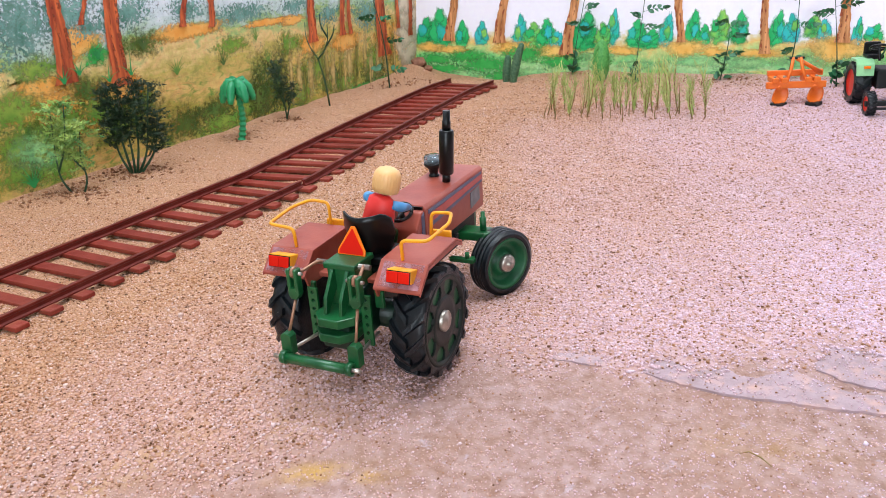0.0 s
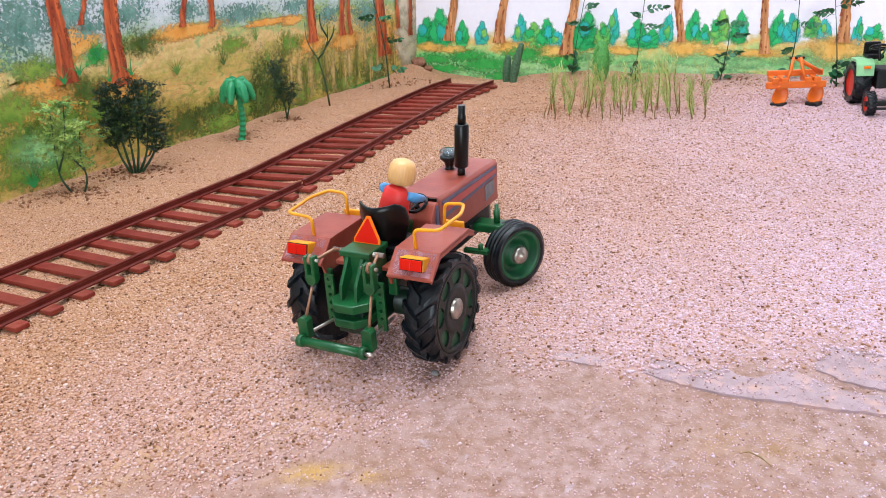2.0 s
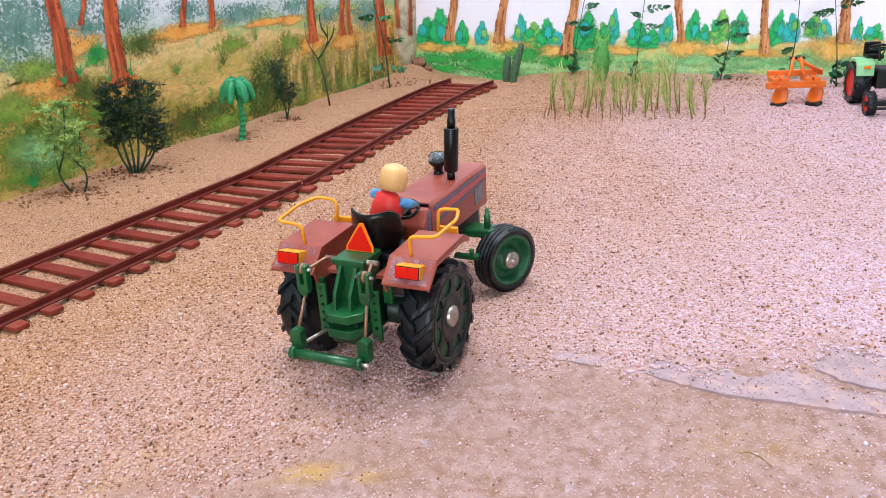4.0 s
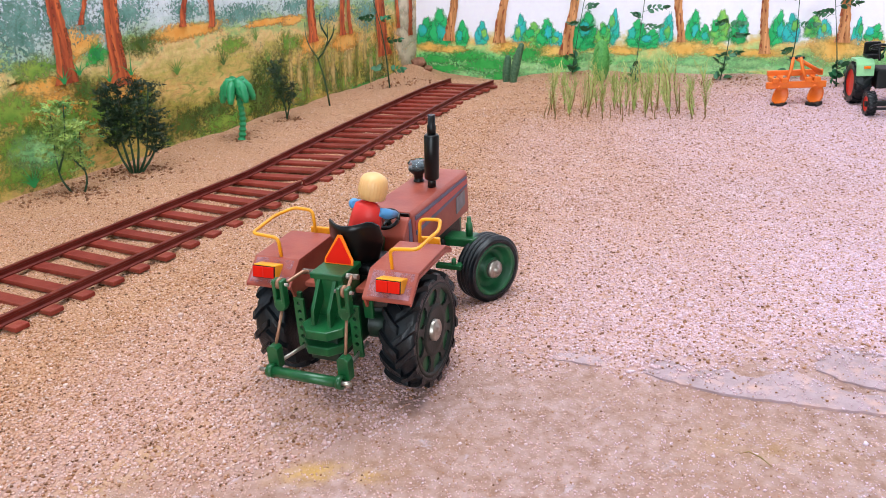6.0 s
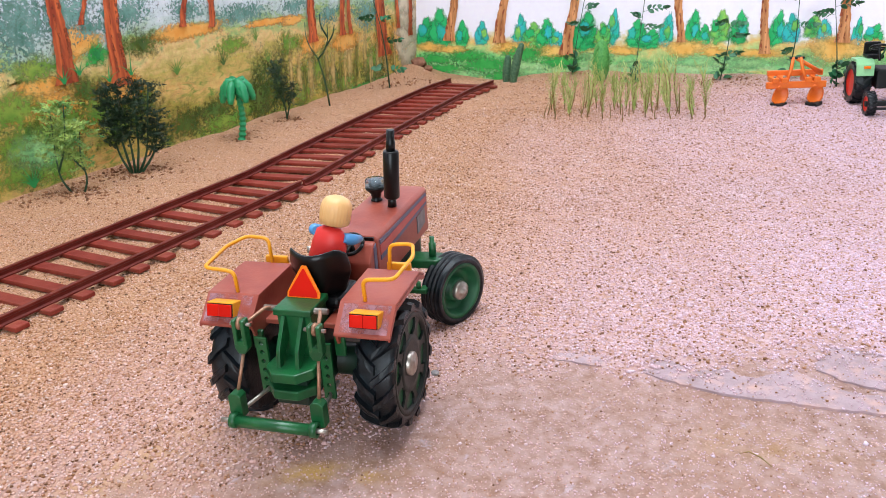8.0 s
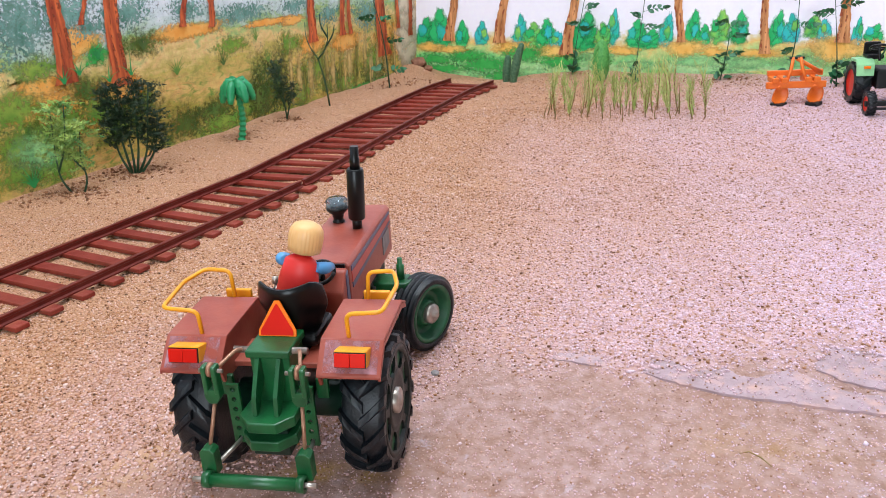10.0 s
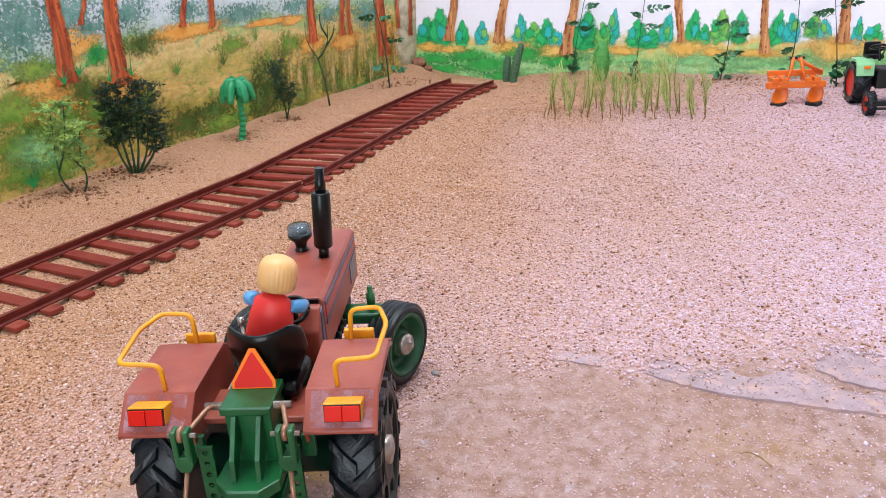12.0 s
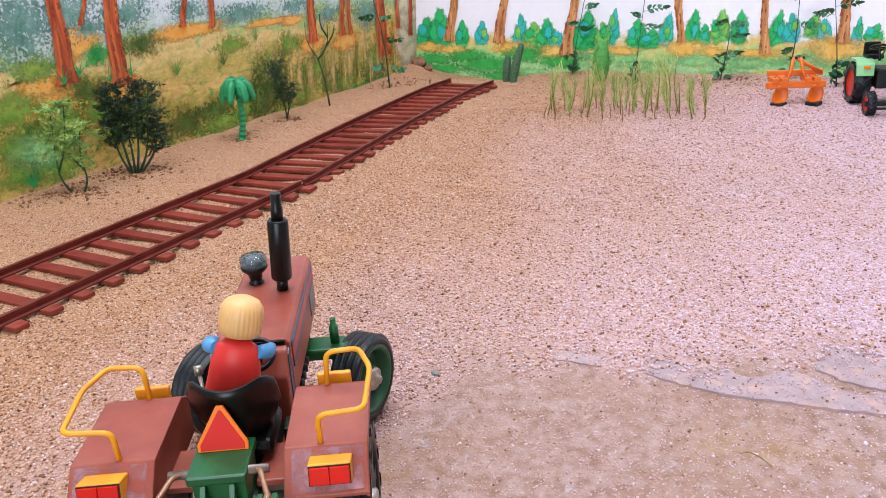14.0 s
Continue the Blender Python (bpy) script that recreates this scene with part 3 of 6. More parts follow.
def build_murals():
    rng = random.Random(12)
    left, back = (D_LEFT, D_BACK), (D_BACK, D_LEFT)
    wl = build_wall("wall_left", *left, 3.6, M_LEFT, "plastered wall painted with a woodland meadow mural")
    wb = build_wall("wall_back", *back, 2.9, M_BACK, "plastered wall painted with white sky and green trees")
    for row in [(1.006, 0.142, 1.008, 0.268, 0.037, 0.025), (0.914, 0.122, 0.913, 0.261, 0.037, 0.029), (0.967, 0.219, 0.955, 0.264, 0.011, 0.008), (0.775, 0.194, 0.762, 0.249, 0.016, 0.014), (0.71, 0.186, 0.702, 0.244, 0.017, 0.017),
                (0.427, 0.123, 0.427, 0.222, 0.034, 0.026), (0.319, 0.124, 0.32, 0.214, 0.024, 0.020), (0.291, 0.123, 0.297, 0.212, 0.016, 0.013), (0.152, 0.057, 0.177, 0.202, 0.056, 0.045), (0.091, 0.112, 0.096, 0.196, 0.017, 0.015), (0.03, 0.088, 0.035, 0.191, 0.022, 0.020)]:
        painted_trunk(wl, left, *row, M_TRUNK, rng)
    for row in [(0.097, 0.071, 0.11, 0.186, 0.033, 0.023), (0.23, 0.067, 0.242, 0.183, 0.034, 0.023), (0.4, 0.04, 0.414, 0.179, 0.036, 0.023), (0.654, 0.07, 0.64, 0.173, 0.019, 0.019), (0.823, 0.048, 0.812, 0.169, 0.024, 0.013), (0.961, 0.071, 0.961, 0.166, 0.028, 0.018)]:
        painted_trunk(wb, back, *row, M_TRUNK_PALE, rng)
    # bushes along the back wall: along, up, width, height, paint
    for s, z, w, h, k in [(0.033, 0.085, 0.065, 0.075, 0), (0.07, 0.098, 0.064, 0.089, 0), (0.13, 0.085, 0.037, 0.061, 0), (0.182, 0.087, 0.036, 0.053, 1), (0.284, 0.09, 0.037, 0.074, 1), (0.317, 0.085, 0.054, 0.051, 2), (0.349, 0.085, 0.047, 0.066, 0), (0.376, 0.072, 0.041, 0.038, 1), (0.44, 0.09, 0.061, 0.081, 0), (0.504, 0.1, 0.03, 0.072, 1), (0.483, 0.085, 0.036, 0.048, 2), (0.559, 0.085, 0.045, 0.06, 0)]:
        painted_patch(wb, back, "painted_bush", s, z, w, h, k, rng)
    for s, z, w, h, k in [(0.59, 0.076, 0.049, 0.038, 0), (0.622, 0.093, 0.031, 0.066, 1), (0.676, 0.097, 0.033, 0.071, 0), (0.699, 0.085, 0.034, 0.039, 0), (0.731, 0.101, 0.038, 0.064, 2), (0.77, 0.099, 0.035, 0.061, 0), (0.841, 0.096, 0.032, 0.064, 0), (0.869, 0.096, 0.031, 0.052, 1), (0.908, 0.1, 0.033, 0.043, 2), (0.929, 0.092, 0.026, 0.043, 1), (0.987, 0.09, 0.019, 0.053, 1), (1.015, 0.085, 0.033, 0.038, 0)]:
        painted_patch(wb, back, "painted_bush", s, z, w, h, k, rng)
    for s, z, w, h in [(0.038, 0.055, 0.065, 0.020), (0.261, 0.054, 0.088, 0.026), (0.375, 0.047, 0.083, 0.025), (0.527, 0.051, 0.076, 0.018), (0.662, 0.057, 0.078, 0.030), (0.723, 0.051, 0.046, 0.017), (0.81, 0.049, 0.098, 0.016), (0.953, 0.057, 0.089, 0.045), (0.102, 0.05, 0.079, 0.015), (1.017, 0.069, 0.039, 0.013)]:
        painted_patch(wb, back, "painted_earth", s, z, w, h, 10, rng)
    for s, z, w, h, k in [(0.054, 0.026, 0.097, 0.022, 4), (0.149, 0.034, 0.093, 0.027, 4), (0.087, 0.003, 0.112, 0.023, 4), (0.242, -0.012, 0.089, 0.024, 4), (0.14, -0.010, 0.09, 0.02, 5), (0.31, 0.0, 0.08, 0.02, 5), (0.196, 0.015, 0.122, 0.032, 4), (0.298, 0.042, 0.086, 0.031, 4), (0.384, 0.024, 0.083, 0.026, 4), (0.477, 0.038, 0.079, 0.018, 5), (0.568, 0.021, 0.087, 0.018, 5), (0.689, 0.029, 0.106, 0.022, 5), (0.791, 0.029, 0.089, 0.023, 5), (0.898, 0.033, 0.083, 0.025, 5), (1.009, 0.032, 0.068, 0.028, 5), (0.761, 0.005, 0.091, 0.017, 5)]:
        painted_patch(wb, back, "painted_meadow", s, z, w, h, k, rng)
    # patches on the left wall
    for s, z, w, h in [(0.975, 0.196, 0.066, 0.034), (1.014, 0.116, 0.109, 0.042), (0.914, 0.111, 0.074, 0.042), (0.76, 0.186, 0.152, 0.020), (0.49, 0.174, 0.063, 0.016), (0.125, 0.087, 0.12, 0.07), (0.426, 0.12, 0.068, 0.034), (0.307, 0.109, 0.094, 0.03), (0.566, 0.178, 0.096, 0.012), (1.074, 0.11, 0.05, 0.02), (1.00, 0.095, 0.12, 0.05), (0.915, 0.115, 0.07, 0.05), (1.05, 0.145, 0.06, 0.02)]:
        painted_patch(wl, left, "painted_earth", s, z, w, h, 3, rng)
    for s, z, w, h, k in [(0.863, 0.178, 0.078, 0.037, 6), (0.978, 0.127, 0.057, 0.048, 6), (0.791, 0.035, 0.115, 0.048, 6), (0.543, 0.062, 0.070, 0.115, 6), (1.073, 0.074, 0.084, 0.046, 7), (1.1, 0.032, 0.073, 0.039, 7), (1.04, 0.03, 0.09, 0.05, 7), (1.10, 0.07, 0.06, 0.05, 7), (0.955, 0.089, 0.08, 0.05, 7), (0.339, 0.026, 0.147, 0.037, 7), (0.201, 0.049, 0.095, 0.077, 7), (0.417, 0.07, 0.116, 0.046, 7), (0.632, 0.032, 0.108, 0.041, 7), (0.949, 0.174, 0.039, 0.027, 4), (0.204, 0.005, 0.145, 0.016, 4)]:
        painted_patch(wl, left, "painted_scrub", s, z, w, h, k, rng)
    for s, z, w, h in [(1.062, 0.229, 0.11, 0.10), (1.13, 0.22, 0.10, 0.10), (0.986, 0.236, 0.09, 0.06), (0.882, 0.226, 0.075, 0.045), (0.761, 0.220, 0.075, 0.034), (0.626, 0.200, 0.119, 0.036), (0.479, 0.200, 0.078, 0.028), (0.219, 0.158, 0.102, 0.062), (0.369, 0.172, 0.06, 0.04), (0.953, 0.212, 0.058, 0.028)]:
        painted_patch(wl, left, "painted_far_tree", s, z, w * 1.35, h * 1.1, 8, rng)
    # dark bush shapes painted low on the left wall: along, up, width, height, paint
    for s, z, w, h, k in [(0.585, 0.050, 0.075, 0.125, 6), (0.600, 0.040, 0.050, 0.090, 6), (0.875, 0.090, 0.075, 0.055, 6), (0.36, 0.04, 0.05, 0.06, 6), (0.20, 0.02, 0.09, 0.05, 6), (0.72, 0.045, 0.09, 0.04, 6), (1.06, 0.06, 0.09, 0.05, 5), (1.05, 0.17, 0.07, 0.03, 7), (1.10, 0.12, 0.10, 0.05, 7), (1.02, 0.085, 0.08, 0.05, 7), (0.93, 0.06, 0.07, 0.05, 7), (0.66, 0.15, 0.08, 0.03, 7), (0.50, 0.13, 0.06, 0.04, 7), (0.70, 0.02, 0.11, 0.03, 7), (0.47, 0.03, 0.06, 0.06, 7)]:
        painted_patch(wl, left, "painted_scrub", s, z, w, h, k, rng)
    # upright washes of tan and olive towards the corner
    for i in range(22):
        soft_patch(wl, left, "painted_streak", 0.10 + 0.020 * i + rng.uniform(-0.008, 0.008), rng.uniform(0.03, 0.08), rng.uniform(0.014, 0.030), rng.uniform(0.09, 0.14), rng.choice((M_TANWASH, M_TANWASH, M_OLIVEWASH)), 0.0001 + 0.000004 * next(PAINT_LAYER), rng)
    for z in (0.06, 0.10, 0.14, 0.18):
        painted_patch(wl, left, "bare_plaster", 0.045, z, 0.085, 0.07, 9, rng)
    for s, z, h, n, k in [(1.012, 0.142, 0.03, 5, 4), (0.985, 0.150, 0.028, 4, 4), (0.935, 0.132, 0.032, 3, 4), (0.893, 0.135, 0.036, 3, 4), (0.949, 0.168, 0.026, 9, 4), (0.800, 0.120, 0.034, 8, 7), (1.088, 0.010, 0.036, 9, 4), (0.862, 0.170, 0.022, 9, 6), (0.57, 0.105, 0.03, 7, 7), (0.69, 0.118, 0.03, 7, 6), (0.60, 0.150, 0.024, 7, 7)]:
        painted_tuft(wl, left, s, z, h, n, k, rng)
    return wl, wb


def build_shell():
    """Unseen plain walls and a ceiling, added to close the yard behind and above; their openings hold the two lamps."""
    cream = material("grey_plaster", lin(168, 160, 156), lin(150, 144, 140), 8, 0.9, 0.2, 200)
    def panel(bm, a, b, out, u0, u1, z0, z1):
        base = [a + b * u0, a + b * u1, a + b * u1 + out * 0.12, a + b * u0 + out * 0.12]
        lo, hi = [bm.verts.new(p + Vector((0, 0, z0))) for p in base], [bm.verts.new(p + Vector((0, 0, z1))) for p in base]
        fs = [bm.faces.new(lo), bm.faces.new(hi)] + [bm.faces.new((lo[i], lo[(i + 1) % 4], hi[(i + 1) % 4], hi[i])) for i in range(4)]
        bmesh.ops.recalc_face_normals(bm, faces=fs)
    bm = bmesh.new()
    panel(bm, CORNER + D_BACK * 2.9, D_LEFT, D_BACK, -0.12, 3.72, -0.05, 2.06)
    tagged(finish("wall_right", bm, cream), "unseen plain grey wall", "wall", kind="structure")
    # the unseen front wall leaves an opening for the added rear lamp
    bm = bmesh.new()
    at, (u0, u1) = CORNER + D_LEFT * 3.6, DOORWAY
    panel(bm, at, D_BACK, D_LEFT, -0.12, u0, -0.05, 2.06)
    panel(bm, at, D_BACK, D_LEFT, u1, 2.9, -0.05, 2.06)
    panel(bm, at, D_BACK, D_LEFT, u0, u1, 1.95, 2.06)
    tagged(finish("wall_front", bm, cream), "unseen plain grey wall with an opening for the rear lamp", "wall", kind="structure")
    bm = bmesh.new()
    hx, hy = OVERHEAD_SIZE[0] / 2, OVERHEAD_SIZE[1] / 2
    xa, xb, ya, yb = -0.2 - OVERHEAD_FROM_LEFT, 3.1 - OVERHEAD_FROM_LEFT, OVERHEAD_FROM_BACK - 3.8, OVERHEAD_FROM_BACK + 0.2
    for x0, x1, y0, y1 in ((xa, -hx, ya, yb), (hx, xb, ya, yb), (-hx, hx, hy, yb), (-hx, hx, ya, -hy)):
        box(bm, x0, x1, y0, y1, ROOF, ROOF + 0.12)
    ob = finish("ceiling", bm, cream)
    ob.matrix_world = pose(OVERHEAD_AT[0], OVERHEAD_AT[1], 0, 0, 0, YAW)
    tagged(ob, "unseen plain grey ceiling with an opening for the overhead lamp", "ceiling", kind="structure")


build_ground()
build_screed()
build_murals()
build_shell()


# ---- the model railway track ----
def track_line():
    """Centre line of the two laid lengths of track: a straight one along the wall and one that swings away at the far end."""
    k = 0.975
    first = [(-0.70, 0.236), (-0.454, 0.669), (-0.283, 0.970), (-0.236, 1.052)]
    second = [(-0.2350, 1.054), (-0.2215, 1.083), (-0.150, 1.262), (-0.071, 1.449), (-0.020, 1.562), (0.031, 1.670), (0.087, 1.760)]
    return [[Vector((x * k, y * k, 0)) for x, y in seg] for seg in (first, second)]


def resample(pts, step):
    """Even steps along a smooth line through the points."""
    fine = []
    for i in range(len(pts) - 1):
        p0, p1, p2, p3 = pts[max(i - 1, 0)], pts[i], pts[i + 1], pts[min(i + 2, len(pts) - 1)]
        for j in range(24):
            u = j / 24
            fine.append(0.5 * (2 * p1 + (p2 - p0) * u + (2 * p0 - 5 * p1 + 4 * p2 - p3) * u * u + (3 * p1 - p0 - 3 * p2 + p3) * u ** 3))
    fine.append(pts[-1])
    out, left = [], 0.0
    for a, b in zip(fine, fine[1:]):
        l = (b - a).length
        while left <= l:
            out.append((a + (b - a) * (left / l), (b - a).normalized()))
            left += step
        left -= l
    return out


def build_track():
    prof = [(-0.0040, 0.0), (-0.0040, 0.0016), (-0.0014, 0.0028), (-0.0014, 0.0062), (-0.0024, 0.0070), (-0.0024, 0.0092), (0.0024, 0.0092), (0.0024, 0.0070), (0.0014, 0.0062), (0.0014, 0.0028), (0.0040, 0.0016), (0.0040, 0.0)]
    bm0 = bmesh.new()
    box(bm0, -0.0712, 0.0712, -0.0073, 0.0073, 0.0028, 0.0076, 0.0006, 1)
    sleeper = bpy.data.meshes.new("sleeper")
    bm0.to_mesh(sleeper)
    bm0.free()
    sleeper.materials.append(M_TRACK)
    rng = random.Random(3)
    for pts in track_line():
        t = thing("model_track", "brown model railway track with sleepers on sand", "railway track", None, "railway track lengths")
        line = resample(pts, 0.012)
        line.append((pts[-1], line[-1][1]))
        for s in (-1, 1):
            bm = bmesh.new()
            prev = None
            for p, d in line:
                nrm = Vector((d.y, -d.x, 0))
                ring = [bm.verts.new(p + nrm * (0.0537 * s + x) + Vector((0, 0, 0.0072 + z))) for x, z in prof]
                if prev:
                    for i in range(len(prof)):
                        j = (i + 1) % len(prof)
                        bm.faces.new((prev[i], prev[j], ring[j], ring[i]))
                else:
                    bm.faces.new(ring)
                prev = ring
            bm.faces.new(prev)
            bmesh.ops.recalc_face_normals(bm, faces=bm.faces[:])
            part("rail", bm, M_RAIL, t, "dark brown painted rail")
        for p, d in resample(pts, 0.0352):
            ob = new("sleeper", sleeper)
            ob.parent = t
            ob.matrix_basis = Matrix.Translation(p + Vector((0, 0, rng.uniform(-0.0006, 0.0003)))) @ pose(0, 0, 0, 0, 0, math.degrees(math.atan2(d.y, d.x)) - 90 + rng.uniform(-1.2, 1.2))


build_track()

# ---- the brown and green toy tractor; its own space: x to its right, y ahead, z up, rear axle over the origin ----
R_REAR, R_FRONT = 0.0428, 0.0303
REAR_AT = (0.0497, 0.0, 0.0445)
FRONT_AT = (0.0497, 0.1472, 0.0313)
BODY = Matrix.Translation((0, 0, -0.0045)) @ Matrix.Scale(1.015, 4)      # seats the body on its axles
STEER = -27.0


def rear_wheel(parent, side):
    """A lugged tyre, a dark pierced rim with eight openings and a steel cap; the outer face looks along +x for side 1."""
    turn = XAXIS if side > 0 else pose(0, 0, 0, 0, -90, 0)
    tread = turn @ Matrix.Translation((0, 0, 0.0016)) @ Matrix.Diagonal((1, 1, 0.87, 1))
    bm = bmesh.new()
    lathe(bm, [(0.0338, 0.0100), (0.0345, 0.0136), (0.0330, 0.0142), (0.0308, 0.0138), (0.0302, 0.0085)], turn, 48)
    lathe(bm, [(0.0196, 0.0085), (0.0192, 0.0132), (0.0150, 0.0132), (0.0100, 0.0120), (0.0, 0.0120)], turn, 40)
    for k in range(8):
        a = 2 * math.pi * k / 8
        q = ((0.0180, 0.0056), (0.0232, 0.0024), (0.0272, 0.0028), (0.0318, 0.0064))
        out = list(q) + [(r, -w) for r, w in q[::-1]]
        ring = [[bm.verts.new(turn @ Vector((r * math.cos(a) - w * math.sin(a), r * math.sin(a) + w * math.cos(a), h))) for r, w in out] for h in (0.0088, 0.0130)]
        bm.faces.new(ring[1])
        for i in range(8):
            j = (i + 1) % 8
            bm.faces.new((ring[0][i], ring[0][j], ring[1][j], ring[1][i]))
    bmesh.ops.recalc_face_normals(bm, faces=bm.faces[:])
    wheel = part("rear_wheel", bm, M_RIM, parent, "blackish green rear wheel rim with eight openings")
    bm = bmesh.new()
    lathe(bm, [(0.0, 0.0112), (0.0325, 0.0112), (0.0325, 0.0090), (0.0, 0.0090)], turn, 40, False)
    part("wheel_disc", bm, M_DISC, wheel, "green disc behind the rim openings")
    bm = bmesh.new()
    lathe(bm, [(0.0, 0.0160), (0.0032, 0.0162), (0.0036, 0.0154), (0.0070, 0.0152), (0.0080, 0.0144), (0.0080, 0.0105)], turn, 28)
    part("hub_cap", bm, M_STEEL, wheel, "bare steel hub cap")
    bm = bmesh.new()
    lathe(bm, [(0.0335, 0.0110), (0.0342, 0.0138), (0.0362, 0.0146), (0.0384, 0.0134), (0.0392, 0.0100), (0.0396, 0.0), (0.0392, -0.0100), (0.0384, -0.0134), (0.0362, -0.0146), (0.0300, -0.0125), (0.0, -0.0125)], tread, 56)
    part("tyre", bm, M_RUBBER, wheel, "black rubber tyre carcass")
    # two rows of slanting lugs, alike and evenly set round the carcass
    n = 15
    for s in (1, -1):
        bm = bmesh.new()
        lug = []
        for z, da, hi, hw in ((0.0152 * s, 0.0, 0.0406, 0.086), (0.0120 * s, 0.07, 0.0422, 0.078), (0.0060 * s, 0.20, 0.0428, 0.074), (-0.0012 * s, 0.33, 0.0429, 0.074)):
            lo = 0.0368 if abs(z) > 0.012 else 0.0385
            lug.append([bm.verts.new(tread @ Vector((r * math.cos(da + w), r * math.sin(da + w), z))) for r, w in ((lo, -hw * 1.2), (hi, -hw * 0.72), (hi, hw * 0.72), (lo, hw * 1.2))])
        bm.faces.new(lug[0])
        bm.faces.new(lug[-1])
        for u, v in zip(lug, lug[1:]):
            for i in range(3):
                bm.faces.new((u[i], u[i + 1], v[i + 1], v[i]))
        bmesh.ops.recalc_face_normals(bm, faces=bm.faces[:])
        first = part("lug", bm, M_RUBBER, wheel)
        for k in range(n):
            ob = first if k == 0 else new("lug", first.data)
            ob.parent = wheel
            ob.matrix_basis = pose(0, 0, 0, 360 * (k + (0.5 if s < 0 else 0)) / n, 0, 0)
    return wheel


def front_wheel(parent, side):
    turn = XAXIS if side > 0 else pose(0, 0, 0, 0, -90, 0)
    k = R_FRONT / 0.034
    bm = bmesh.new()
    lathe(bm, [(r * k, z) for r, z in ((0.0268, 0.0090), (0.0265, 0.0110), (0.0240, 0.0112), (0.0225, 0.0095), (0.0205, 0.0030), (0.0190, 0.0012), (0.0125, 0.0012), (0.0118, 0.0060), (0.0095, 0.0075), (0.0, 0.0075))], turn, 48)
    wheel = part("front_wheel", bm, M_DISC, parent, "green dished front wheel rim")
    bm = bmesh.new()
    lathe(bm, [(0.0, 0.0150), (0.0027, 0.0150), (0.0030, 0.0128), (0.0056, 0.0124), (0.0076, 0.0114), (0.0082, 0.0098), (0.0082, 0.0055)], turn, 28)
    part("hub_cap", bm, M_STEEL, wheel, "bare steel hub cap")
    bm = bmesh.new()
    prof = [(0.0262, 0.0100), (0.0275, 0.0120), (0.0300, 0.0120), (0.0316, 0.0108)]
    for c in (0.0082, 0.0028, -0.0028, -0.0082):
        prof += [(0.0312, c + 0.0024), (0.0340, c + 0.0014), (0.0340, c - 0.0014), (0.0312, c - 0.0024)]
    prof += [(0.0316, -0.0108), (0.0300, -0.0120), (0.0262, -0.0110), (0.015, -0.0105), (0.0, -0.0105)]
    lathe(bm, [(r * k, 0.84 * z + 0.0012) for r, z in prof], turn, 56)
    part("tyre", bm, M_RUBBER, wheel, "black rubber tyre with ribs running round it")
    return wheel


def holed_plate(bm, x, y, z0, z1, w, holes, thick=0.002, r=0.0016):
    """An upright strip in the x-z plane with a column of round holes."""
    dz = (z1 - z0) / holes
    for k in range(holes):
        zc = z0 + (k + 0.5) * dz
        layers = []
        for yy in (y, y - thick):
            outer, inner = [], []
            for i in range(8):
                a = 2 * math.pi * i / 8
                c, s = math.cos(a), math.sin(a)
                m = max(abs(c), abs(s))
                outer.append(bm.verts.new((x + c / m * w / 2, yy, zc + s / m * dz / 2)))
                inner.append(bm.verts.new((x + c * r, yy, zc + s * r)))
            layers.append((outer, inner))
        for i in range(8):
            j = (i + 1) % 8
            (o0, n0), (o1, n1) = layers
            bm.faces.new((o0[i], o0[j], n0[j], n0[i]))
            bm.faces.new((o1[j], o1[i], n1[i], n1[j]))
            bm.faces.new((n0[i], n0[j], n1[j], n1[i]))
            bm.faces.new((o0[j], o0[i], o1[i], o1[j]))
    return bm


